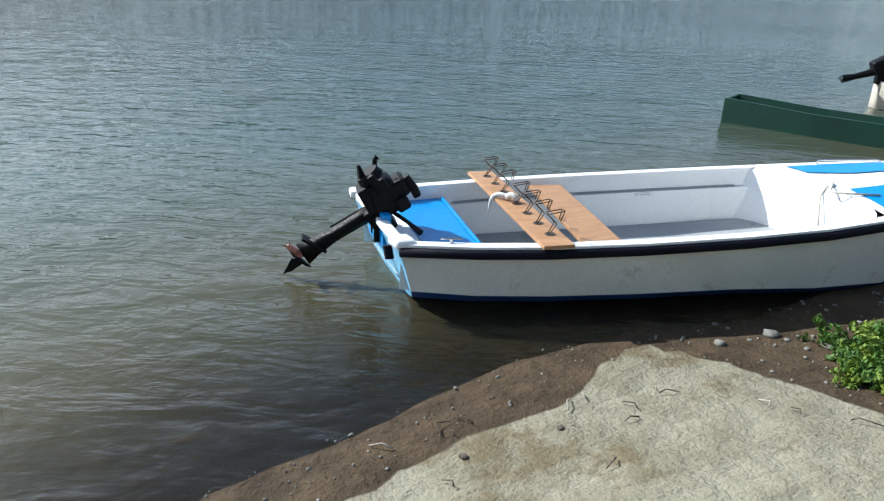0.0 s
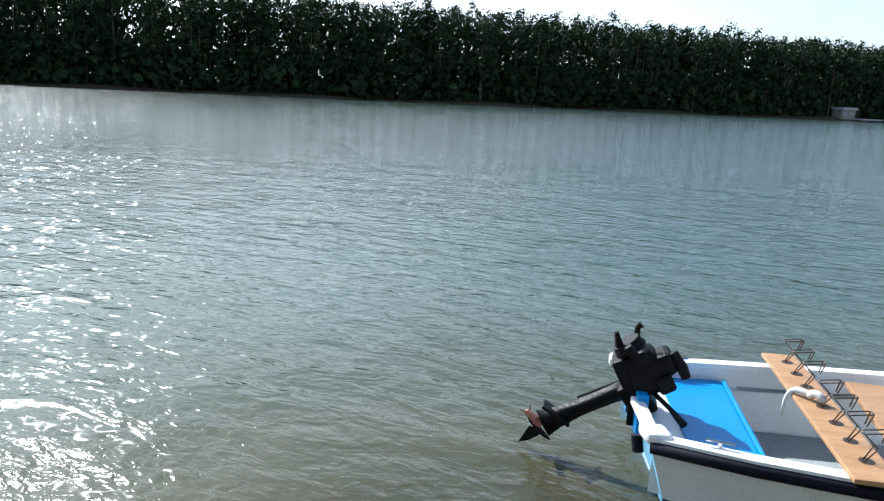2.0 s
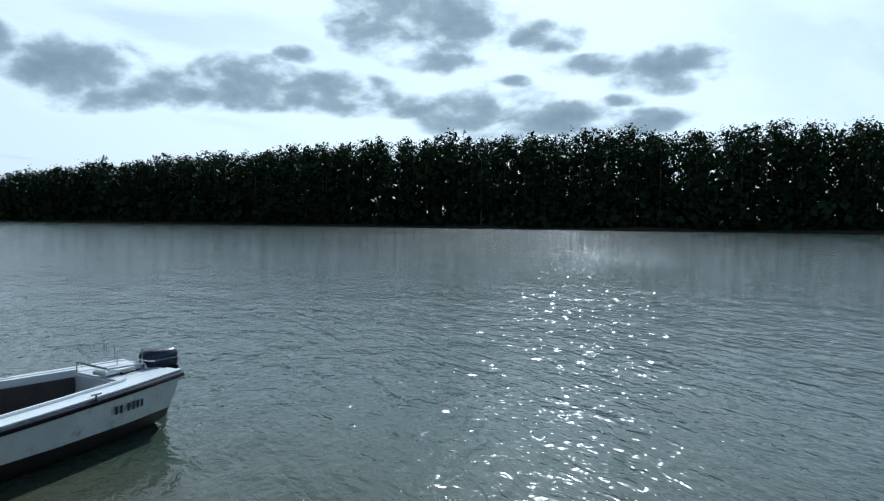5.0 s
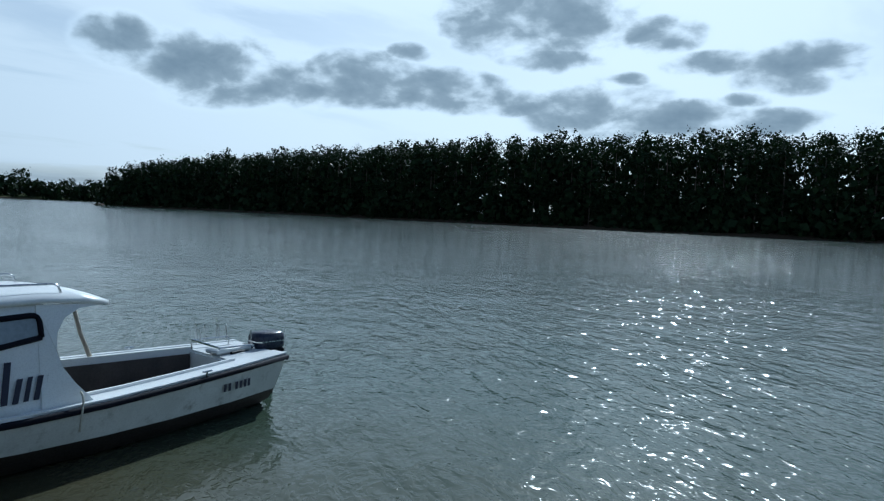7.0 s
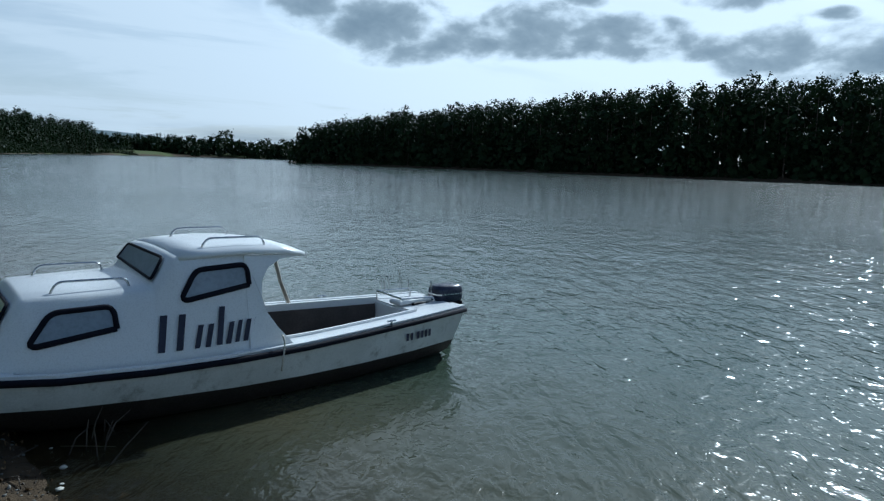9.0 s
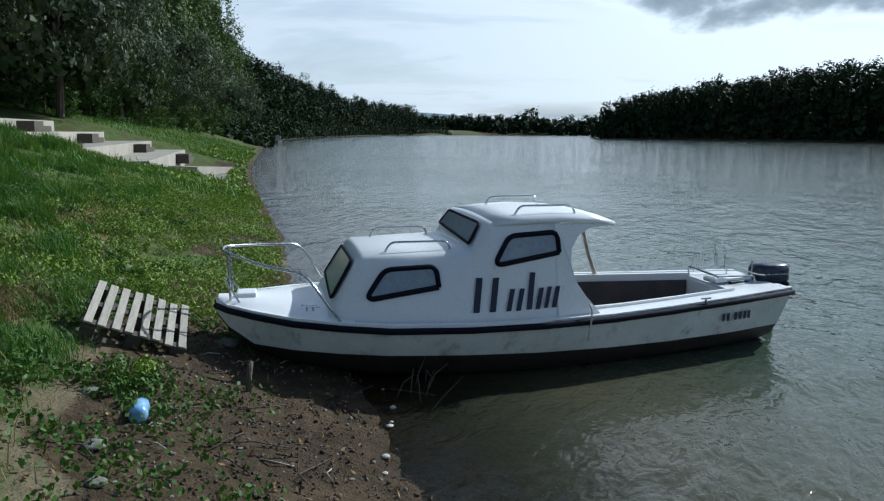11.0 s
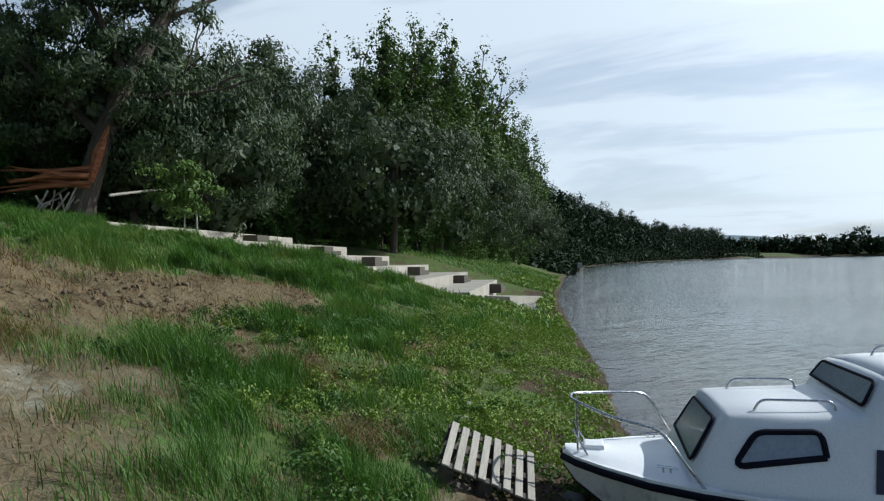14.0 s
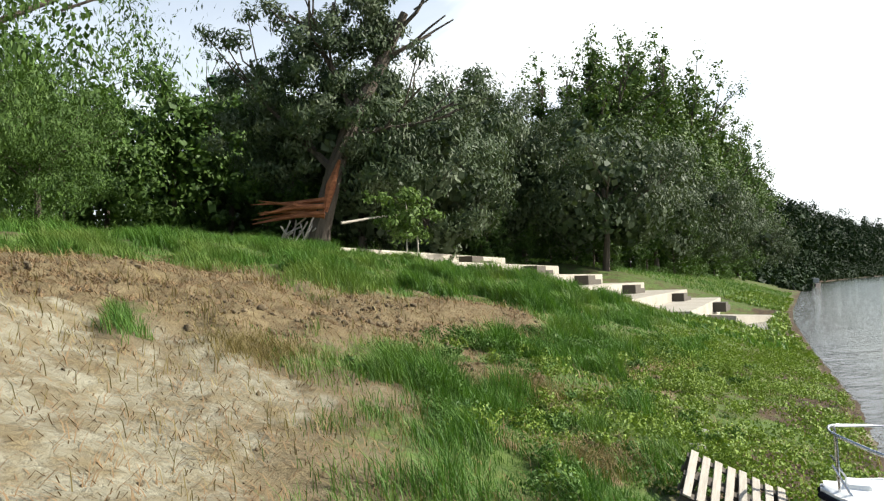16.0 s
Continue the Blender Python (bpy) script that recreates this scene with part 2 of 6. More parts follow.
def foliage(name, a, b, pale=None, through_light=0.14, spec=0.2):
    m, n = material(name)
    geo = n.add("ShaderNodeNewGeometry")
    colour = n.mix(geo.outputs["Random Per Island"], a, b)
    if pale:
        colour = n.mix(n.ramp(n.noise(n.add("ShaderNodeTexCoord").outputs["Object"], 0.6, 3.0), 0.45, 0.7, 0.0, 0.8), colour, pale)
    p = n.add("ShaderNodeBsdfPrincipled", None, Base_Color=colour, Roughness=0.55)
    p.inputs["Specular IOR Level"].default_value = spec
    t = n.add("ShaderNodeBsdfTranslucent", None, Color=n.mix(1.0, colour, (1.2, 1.3, 0.5), "MULTIPLY"))
    n.add("ShaderNodeOutputMaterial", None, Surface=n.add("ShaderNodeMixShader", None, i0=through_light, i1=p.outputs[0], i2=t.outputs[0]))
    return m


GRASS = foliage("grass_blades", (0.032, 0.088, 0.013), (0.112, 0.215, 0.042), (0.18, 0.235, 0.066), 0.26)
DRYGRASS = foliage("dry_grass_blades", (0.15, 0.12, 0.05), (0.26, 0.21, 0.095), None, 0.2)
LIMEGRASS = foliage("low_lime_weeds", (0.095, 0.155, 0.02), (0.2, 0.275, 0.043))
WEED = foliage("broad_weed_leaves", (0.035, 0.085, 0.014), (0.09, 0.16, 0.03))
WILLOW = foliage("willow_leaves", (0.024, 0.043, 0.017), (0.066, 0.092, 0.042), (0.125, 0.15, 0.09))
POPLAR = foliage("poplar_leaves", (0.045, 0.085, 0.02), (0.1, 0.15, 0.035))
BUSH = foliage("bush_leaves", (0.035, 0.072, 0.015), (0.085, 0.145, 0.03))
PINE = foliage("dark_needles", (0.022, 0.05, 0.02), (0.045, 0.085, 0.035), None, 0.15)
SAPLING = foliage("young_leaves", (0.06, 0.11, 0.02), (0.11, 0.17, 0.035))
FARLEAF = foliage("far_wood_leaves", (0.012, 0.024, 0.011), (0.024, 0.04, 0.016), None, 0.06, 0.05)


def ground_material():
    m, n = material("bank_ground")
    where = n.add("ShaderNodeTexCoord").outputs["Object"]
    kinds = n.add("ShaderNodeSeparateColor", None, Color=n.add("ShaderNodeAttribute", {"attribute_name": "kinds"}).outputs["Color"])
    grass, dirt, mud = kinds.outputs[0], kinds.outputs[1], kinds.outputs[2]
    big, mid, fine = n.noise(where, 0.6, 5.0), n.noise(where, 4.0, 6.0, 0.65), n.noise(where, 40.0, 5.0, 0.7)
    crack = n.add("ShaderNodeTexVoronoi", {"feature": "DISTANCE_TO_EDGE"}, Vector=where, Scale=9.0).outputs[0]
    edge = n.math("MULTIPLY", n.math("SUBTRACT", mid, 0.5), 0.55)
    sand = n.mix(n.ramp(mid, 0.3, 0.7), (0.27, 0.255, 0.185), (0.19, 0.175, 0.12))
    sand = n.mix(n.ramp(n.math("ADD", n.noise(where, 1.6, 6.0, 0.7), n.math("MULTIPLY", grass, 0.8)), 0.5, 0.63, 0.0, 0.8), sand, (0.125, 0.096, 0.05))
    sand = n.mix(n.ramp(n.noise(where, 13.0, 6.0, 0.75), 0.54, 0.7, 0.0, 0.4), sand, (0.23, 0.20, 0.13))
    sand = n.mix(n.ramp(fine, 0.55, 0.75, 0.0, 0.6), sand, (0.17, 0.14, 0.10))
    sand = n.mix(n.ramp(crack, 0.0, 0.015, 0.06, 0.0), sand, (0.16, 0.13, 0.09))
    earth = n.mix(n.ramp(mid, 0.3, 0.7), (0.125, 0.096, 0.05), (0.2, 0.16, 0.088))
    earth = n.mix(n.ramp(n.noise(where, 11.0, 6.0, 0.75), 0.47, 0.62, 0.0, 0.8), earth, (0.095, 0.068, 0.036))
    earth = n.mix(n.ramp(fine, 0.55, 0.7, 0.0, 0.5), earth, (0.27, 0.22, 0.13))
    wet = n.mix(n.ramp(mid, 0.3, 0.7), (0.042, 0.029, 0.016), (0.088, 0.061, 0.034))
    wet = n.mix(n.ramp(fine, 0.6, 0.78, 0.0, 0.8), wet, (0.15, 0.12, 0.08))
    green = n.mix(n.ramp(mid, 0.3, 0.7), (0.06, 0.10, 0.025), (0.10, 0.14, 0.035))
    green = n.mix(n.ramp(n.noise(where, 1.3, 6.0, 0.7), 0.45, 0.6, 0.0, 0.75), green, (0.085, 0.062, 0.035))
    green = n.mix(n.ramp(fine, 0.55, 0.8, 0.0, 0.5), green, (0.05, 0.04, 0.025))
    colour = n.mix(n.ramp(n.math("ADD", dirt, edge), 0.4, 0.6), sand, earth)
    colour = n.mix(n.ramp(n.math("ADD", grass, edge), 0.38, 0.62), colour, green)
    colour = n.mix(n.ramp(n.math("ADD", mud, n.math("MULTIPLY", edge, 0.5)), 0.4, 0.55), colour, wet)
    height = n.math("ADD", n.math("MULTIPLY", mid, 1.2), n.math("ADD", n.math("MULTIPLY", fine, 0.22), n.math("MULTIPLY", n.ramp(crack, 0.0, 0.03), 0.008)))
    bump = n.add("ShaderNodeBump", None, Strength=0.8, Distance=0.085, Height=height)
    rough = n.math("ADD", n.ramp(mud, 0.4, 0.7, 0.94, 0.78), n.math("MULTIPLY", mid, 0.2))
    p = n.add("ShaderNodeBsdfPrincipled", None, Base_Color=colour, Roughness=rough, Normal=bump)
    p.inputs["Specular IOR Level"].default_value = 0.2
    n.add("ShaderNodeOutputMaterial", None, Surface=p)
    return m


def water_material():
    m, n = material("river_water")
    where = n.add("ShaderNodeTexCoord").outputs["Object"]
    turned = n.add("ShaderNodeMapping", None, Vector=where, Rotation=(0, 0, radians(25))).outputs[0]

    def slopes(scale, stretch, amount, detail):
        c = n.add("ShaderNodeTexNoise", None, Vector=n.vec("MULTIPLY", turned, stretch), Scale=scale, Detail=detail, Roughness=0.55, Distortion=0.35).outputs[1]
        return n.vec("MULTIPLY", n.vec("SUBTRACT", c, (0.5, 0.5, 0.5)), (amount * 0.6, amount, 0.0))

    gust = n.ramp(n.noise(where, 0.07, 3.0), 0.3, 0.7, 0.75, 1.2)
    swell = n.add("ShaderNodeCombineXYZ", None, X=gust, Y=gust, Z=0.0).outputs[0]
    waves = n.vec("ADD", slopes(0.9, (0.45, 1.0, 1.0), 0.1, 2.0), n.vec("ADD", slopes(3.0, (0.4, 1.0, 1.0), 0.2, 2.0), slopes(9.0, (0.6, 1.0, 1.0), 0.17, 1.0)))
    long = n.noise(n.vec("MULTIPLY", turned, (0.5, 1.0, 1.0)), 1.0, 3.0, 0.5, 0.3)
    short = n.noise(n.vec("MULTIPLY", turned, (0.45, 1.0, 1.0)), 3.6, 3.0, 0.55, 0.6)
    tiny = n.noise(n.vec("MULTIPLY", turned, (0.6, 1.0, 1.0)), 10.0, 3.0, 0.6, 0.4)
    relief = n.math("MULTIPLY", n.math("ADD", n.math("MULTIPLY", long, 0.08), n.math("ADD", n.math("MULTIPLY", short, 0.062), n.math("MULTIPLY", tiny, 0.022))), gust)
    facing = n.add("ShaderNodeBump", None, Strength=1.0, Distance=0.62, Height=relief)
    chop = n.vec("ADD", waves, n.vec("ADD", slopes(9.5, (0.8, 1.0, 1.0), 0.95, 0.0), slopes(4.0, (0.6, 1.0, 1.0), 0.55, 0.0)))
    crisp = n.vec("NORMALIZE", n.vec("ADD", n.vec("MULTIPLY", chop, swell), (0.0, 0.0, 1.0)))
    deep = n.add("ShaderNodeAttribute", {"attribute_name": "depth"}).outputs["Fac"]
    body = n.mix(n.ramp(deep, 0.0, 0.9), (0.075, 0.062, 0.032), (0.03, 0.064, 0.052))
    body = n.mix(n.ramp(n.noise(where, 0.5, 4.0), 0.3, 0.7, 0.0, 0.5), body, (0.04, 0.056, 0.036))
    murky = n.add("ShaderNodeMixShader", None, i0=n.ramp(deep, 0.0, 0.3, 0.12, 1.0), i1=n.add("ShaderNodeBsdfTransparent", None, Color=(0.75, 0.68, 0.5)).outputs[0], i2=n.add("ShaderNodeBsdfDiffuse", None, Color=body).outputs[0])
    soft = n.add("ShaderNodeBsdfGlossy", None, Color=(1, 1, 1), Roughness=0.06, Normal=facing)
    spark = n.add("ShaderNodeBsdfGlossy", None, Color=(1, 1, 1), Roughness=0.12, Normal=crisp)
    dots = n.ramp(n.noise(where, 3.6, 1.0), 0.55, 0.64, 0.012, 0.24)
    far_chop = n.add("ShaderNodeBsdfGlossy", None, Color=(1, 1, 1), Roughness=0.13, Normal=facing)
    sheen = n.add("ShaderNodeMixShader", None, i0=0.3, i1=soft.outputs[0], i2=far_chop.outputs[0])
    gloss = n.add("ShaderNodeMixShader", None, i0=dots, i1=sheen.outputs[0], i2=spark.outputs[0])
    fres = n.add("ShaderNodeFresnel", None, IOR=1.33, Normal=facing)
    n.add("ShaderNodeOutputMaterial", None, Surface=n.add("ShaderNodeMixShader", None, i0=fres.outputs[0], i1=murky.outputs[0], i2=gloss.outputs[0]))
    return m


GROUND, WATER = ground_material(), water_material()

# ---------- mesh helpers ----------


def rig(name, m, label, category, group="", kind=""):
    ob = new(name)
    ob.empty_display_size = 0.2
    ob.matrix_world = m
    return tagged(ob, label, category, group, kind)


def part(name, bm, mat, parent=None, label="", smooth=False):
    me = bpy.data.meshes.new(name)
    bmesh.ops.recalc_face_normals(bm, faces=bm.faces)
    bm.to_mesh(me)
    bm.free()
    me.materials.append(mat)
    if smooth:
        me.polygons.foreach_set("use_smooth", [True] * len(me.polygons))
    ob = new(name, me)
    ob.parent = parent
    return tagged(ob, label)


def raw(name, verts, faces, mat, parent=None, label=""):
    """A mesh from arrays: faces of one corner count."""
    verts, faces = np.asarray(verts, np.float32), np.asarray(faces, np.int32)
    me = bpy.data.meshes.new(name)
    me.vertices.add(len(verts))
    me.vertices.foreach_set("co", verts.ravel())
    k = faces.shape[1]
    me.loops.add(faces.size)
    me.loops.foreach_set("vertex_index", faces.ravel())
    me.polygons.add(len(faces))
    me.polygons.foreach_set("loop_start", np.arange(0, faces.size, k, dtype=np.int32))
    me.update(calc_edges=True)
    me.materials.append(mat)
    ob = new(name, me)
    ob.parent = parent
    return tagged(ob, label)


def add_box(bm, size, m=None, bevel=0.0, taper=None):
    """A bevelled block centred on m; taper scales the top face."""
    made = bmesh.ops.create_cube(bm, size=1.0)["verts"]
    for v in made:
        k = taper if taper and v.co.z > 0 else (1, 1)
        v.co = Vector((v.co.x * size[0] * k[0], v.co.y * size[1] * k[1], v.co.z * size[2]))
    if bevel:
        edges = {e for v in made for e in v.link_edges}
        out = bmesh.ops.bevel(bm, geom=list(edges), offset=bevel, segments=2, affect="EDGES", profile=0.5)
        made = list({v for f in out["faces"] for v in f.verts} | {v for v in made if v.is_valid})
    if m is not None:
        bmesh.ops.transform(bm, matrix=m, verts=made)
    return bm


def box(size, m=None, bevel=0.004, taper=None):
    return add_box(bmesh.new(), size, m, bevel, taper)


def add_tube(bm, points, radius, sides=8, closed=False):
    """A round bar along points, radius one number or one a point."""
    pts = [Vector(p) for p in points]
    radii = radius if isinstance(radius, (list, tuple)) else [radius] * len(pts)
    rings, up = [], Vector((0.31, 0.2, 0.93)).normalized()
    for i, p in enumerate(pts):
        t = (pts[min(i + 1, len(pts) - 1)] - pts[max(i - 1, 0)]).normalized()
        a = t.cross(up)
        a = (a if a.length > 0.05 else t.cross(Vector((1, 0, 0)))).normalized()
        b = t.cross(a)
        rings.append([bm.verts.new(p + radii[i] * (math.cos(2 * math.pi * k / sides) * a + math.sin(2 * math.pi * k / sides) * b)) for k in range(sides)])
    for r, s in zip(rings, rings[1:]):
        for k in range(sides):
            bm.faces.new((r[k], r[(k + 1) % sides], s[(k + 1) % sides], s[k]))
    bm.faces.new(rings[0][::-1]), bm.faces.new(rings[-1])
    return bm


def tube(points, radius, sides=8):
    return add_tube(bmesh.new(), points, radius, sides)


def rounded(points, r=0.06, n=4):
    """A polyline with its corners rounded."""
    pts = [Vector(p) for p in points]
    out = [pts[0]]
    for a, b, c in zip(pts, pts[1:], pts[2:]):
        k = min(r, (a - b).length * 0.45, (c - b).length * 0.45)
        p, q = b + (a - b).normalized() * k, b + (c - b).normalized() * k
        out += [(1 - t) ** 2 * p + 2 * t * (1 - t) * b + t * t * q for t in [i / n for i in range(n + 1)]]
    return out + [pts[-1]]


def prism(outline, depth, m=None, bevel=0.0):
    """An outline in x and z drawn out along y, centred."""
    bm = bmesh.new()
    a = [bm.verts.new((x, -depth / 2, z)) for x, z in outline]
    b = [bm.verts.new((x, depth / 2, z)) for x, z in outline]
    bm.faces.new(a), bm.faces.new(b[::-1])
    for i in range(len(a)):
        j = (i + 1) % len(a)
        bm.faces.new((a[i], b[i], b[j], a[j]))
    if bevel:
        bmesh.ops.bevel(bm, geom=list(bm.edges), offset=bevel, segments=2, affect="EDGES", profile=0.5)
    if m is not None:
        bmesh.ops.transform(bm, matrix=m, verts=bm.verts)
    return bm


def loft(sections, close=False, caps=True):
    """Skin over rings of equal count."""
    bm = bmesh.new()
    rows = [[bm.verts.new(p) for p in s] for s in sections]
    n = len(rows[0])
    for r, s in zip(rows, rows[1:]):
        for k in range(n if close else n - 1):
            bm.faces.new((r[k], r[(k + 1) % n], s[(k + 1) % n], s[k]))
    if caps and close:
        bm.faces.new(rows[0][::-1]), bm.faces.new(rows[-1])
    return bm


def lattice(x, y, seed):
    """Smooth value noise from 0 to 1, on arrays."""
    x, y = np.asarray(x, float), np.asarray(y, float)
    ix, iy = np.floor(x).astype(np.int64), np.floor(y).astype(np.int64)
    fx, fy = x - ix, y - iy
    fx, fy = fx * fx * (3 - 2 * fx), fy * fy * (3 - 2 * fy)

    def corner(i, j):
        h = (i * 374761393 + j * 668265263 + seed * 974634777) & 0xFFFFFFFF
        h = ((h ^ (h >> 13)) * 1274126177) & 0xFFFFFFFF
        return ((h ^ (h >> 16)) & 0xFFFF) / 65535.0

    return (corner(ix, iy) * (1 - fx) + corner(ix + 1, iy) * fx) * (1 - fy) + (corner(ix, iy + 1) * (1 - fx) + corner(ix + 1, iy + 1) * fx) * fy


def rough(x, y, seed, octaves=3):
    return sum(lattice(x * 2**k, y * 2**k, seed + k) / 2**k for k in range(octaves)) / sum(1 / 2**k for k in range(octaves))

# ---------- ground and water ----------
SHORE_X = [-3000, -900, -750, -600, -428, -266, -136, -85, -43, -33, -20, -12.8, -9, -6.5, -5.2, -4.2, -3.4, -2.2, -1.0, -0.3, 0.5, 1.3, 2.0, 3.0, 5, 10, 60, 3000]
SHORE_Y = [900, 900, 60, -21, -43, -45, -33, -20.5, -11, -8.5, -4.8, -2.65, -1.75, -0.9, -0.45, -0.15, 0.1, 0.85, 1.75, 2.2, 2.45, 2.75, 2.85, 2.75, 3.2, 4.6, 18, 900]


def shore(x):
    return np.interp(x, SHORE_X, SHORE_Y)


def far_shore(x):
    return np.where(x > -318, 192 + 0.43 * (x + 34) - 9, 62 + (-318 - x) * 1.6)


def blob(x, y, cx, cy, rx, ry, turn=0.0):
    c, s_ = math.cos(radians(turn)), math.sin(radians(turn))
    dx, dy = x - cx, y - cy
    d = np.hypot((dx * c + dy * s_) / rx, (-dx * s_ + dy * c) / ry)
    return np.clip(1.5 - d, 0, 1)


def height(x, y):
    """The bank's height over the water."""
    x, y = np.asarray(x, float), np.asarray(y, float)
    v = (shore(x) - y) * 0.97
    z = np.interp(v, [-60, -6, 0, 0.8, 1.6, 2.6, 4.7, 8, 12, 15, 20, 40, 400], [-4, -0.9, 0, 0.12, 0.3, 0.56, 1.2, 2.15, 3.0, 3.4, 3.65, 3.8, 6])
    far = y - far_shore(x)
    z = np.where(far > -60, np.maximum(z, np.interp(far, [-60, 0, 6, 30, 400], [-4, 0, 1.4, 2.0, 6])), z)
    dip = np.clip((np.interp(v, [1, 13.3], [-25.0, -15.2]) - x) / 0.5, 0, 1) * np.clip((x + 40) / 1.5, 0, 1) * np.clip((v - 0.8) / 0.6, 0, 1) * np.clip((15.5 - v) / 1.0, 0, 1)
    z = z - dip * 0.75
    broken = np.clip(blob(x, y, -7.0, -8.2, 5.5, 2.6, 8) + blob(x, y, 0.0, -9.5, 5.0, 2.6), 0, 1)
    z = z + broken * ((rough(x * 1.6, y * 1.6, 17) - 0.5) * 0.2 + (rough(x * 4.5, y * 4.5, 18) - 0.5) * 0.14)
    near = np.clip(1 - np.hypot(x + 5, y + 5) / 40, 0, 1)
    inland = np.clip((v - 0.6) / 2.5, 0, 1)
    z = z + near * inland * ((rough(x * 0.5, y * 0.5, 3) - 0.5) * 0.35 + (rough(x * 2.2, y * 2.2, 9) - 0.5) * 0.12)
    return z + near * np.clip((v + 0.2) / 0.6, 0, 1) * (rough(x * 6, y * 6, 14, 2) - 0.5) * np.where(x < -2.2, 0.07, 0.03)


def kinds(x, y):
    """How far the ground is grass, broken earth and wet mud; the rest is pale dried sand."""
    x, y = np.asarray(x, float), np.asarray(y, float)
    v = (shore(x) - y) * 0.97
    n1, n2, rx_, ry_ = rough(x * 0.6, y * 0.6, 21), rough(x * 1.7, y * 1.7, 33), x, y
    x, y = x + (rough(x * 1.1, y * 1.1, 26) - 0.5) * 1.7 + (n2 - 0.5) * 0.7, y + (rough(x * 1.1, y * 1.1, 29) - 0.5) * 1.5 + (rough(x * 3, y * 3, 37) - 0.5) * 0.6
    grass = np.clip((v - np.where(x < -6.0, 0.0, 1.2)) / np.where(x < -6.0, 0.4, 1.2), 0, 1) * np.clip(0.9 + (n2 - 0.5) * 0.6, 0, 1)
    bare = np.maximum.reduce([blob(x, y, 1.1, 0.5, 1.9, 1.9), blob(x, y, -2.4, -5.7, 2.0, 1.6), blob(x, y, 1.0, -6.0, 4.2, 4.5), blob(x, y, -2.2, -8.2, 2.4, 2.6)])
    earth = np.maximum.reduce([blob(x, y, -8.0, -7.6, 3.3, 1.25, 8), blob(x, y, -4.4, -9.2, 2.6, 1.5, 20), blob(x, y, -10.5, -5.0, 1.5, 0.35, 20), blob(x, y, -5.4, -3.3, 0.5, 0.3, 10),
                               blob(x, y, -6.2, -5.0, 0.8, 0.4, 10), blob(x, y, 0.0, -10.5, 4.0, 1.6, -10)])
    earth = np.clip(earth * 1.8, 0, 1)
    trodden = np.maximum.reduce([blob(x, y, -2.4, -5.7, 2.0, 1.6), blob(x, y, 1.0, -6.0, 4.2, 4.5), blob(x, y, -2.2, -8.2, 2.4, 2.6)])
    grass = grass * np.clip(1 - np.maximum(bare * 1.6, earth), 0, 1)
    tuft = np.maximum.reduce([blob(x, y, -3.75, -7.0, 0.6, 0.35, 20) * 0.7, blob(x, y, -0.3, -3.9, 0.5, 0.25)])
    grass = np.maximum(grass, tuft * 0.9)
    grass = np.where(v > 11.5, np.clip(grass + 0.6, 0, 1), grass)
    mud = np.clip((np.where(x < -6.5, 0.08 + 0.4 * lattice(x * 0.5, y * 0.5, 88), 0.55) + (n2 - 0.5) * np.where(x < -6.5, 0.0, 0.4) - v) / 0.35, 0, 1)
    spit = np.interp(rx_, [-0.6, 0.2, 0.8, 1.36, 1.6, 2.0, 2.3], [1.62, 1.92, 2.12, 2.2, 2.4, 2.64, 2.66]) + (n2 - 0.5) * 0.2
    side = np.interp(ry_, [0.8, 1.5, 2.1, 2.64], [2.9, 2.6, 2.48, 2.2]) + (n2 - 0.5) * 0.12
    here = (rx_ > -0.6) & (rx_ < 6) & (ry_ > 0.8)
    mud = np.where(here & (rx_ < side), np.clip((ry_ - spit) / 0.1 + 0.5, 0, 1), mud)
    mud = np.maximum(mud, np.where(here & (rx_ >= side - 0.06), np.clip((rx_ - side) / 0.12 + 0.5, 0, 1), 0))
    flat_mud = np.where((x < -2.6) & (x > -6.5), np.clip((2.2 + (n1 - 0.5) * 1.8 - v) / 0.5, 0, 1), 0)
    far_mud = np.where(x < -6.5, np.clip((2.6 - v) / 1.0, 0, 1) * np.clip((rough(x * 0.9, y * 1.4, 47) - 0.47) * 8, 0, 1) * 0.75, 0)
    return grass * (1 - np.clip(flat_mud, 0, 1)), np.maximum(earth, np.clip(trodden * 1.4, 0, 0.46)), np.maximum.reduce([mud, flat_mud, far_mud])


def steps(lo, hi, fine, grow, far):
    inner = list(np.arange(lo, hi + fine / 2, fine))
    d, left, right = fine, [], []
    a, b = inner[0], inner[-1]
    while a > -far or b < far:
        d *= grow
        a, b = a - d, b + d
        left.append(a), right.append(b)
    return np.array(left[::-1] + inner + right)


GX, GY = steps(-16, 6, 0.12, 1.11, 2600), steps(-13, 4.5, 0.12, 1.11, 2600)
XX, YY = np.meshgrid(GX, GY)
ZZ = height(XX, YY)
NX, NY = len(GX), len(GY)
cell = (np.arange(NY - 1)[:, None] * NX + np.arange(NX - 1)[None]).ravel()
quads = np.stack([cell, cell + 1, cell + NX + 1, cell + NX], 1)
ground = raw("ground", np.stack([XX, YY, ZZ], -1).reshape(-1, 3), quads, GROUND)
tagged(ground, "sloping river bank of sand, broken earth, mud and grass", "ground", "", "structure")
ground.data.polygons.foreach_set("use_smooth", [True] * len(ground.data.polygons))
k_grass, k_dirt, k_mud = kinds(XX, YY)
layer = ground.data.color_attributes.new("kinds", "FLOAT_COLOR", "POINT")
layer.data.foreach_set("color", np.stack([k_grass, k_dirt, k_mud, np.ones_like(k_mud)], -1).astype(np.float32).ravel())

wet = (ZZ < 0.12).ravel()
kept = quads[wet[quads].any(1)]
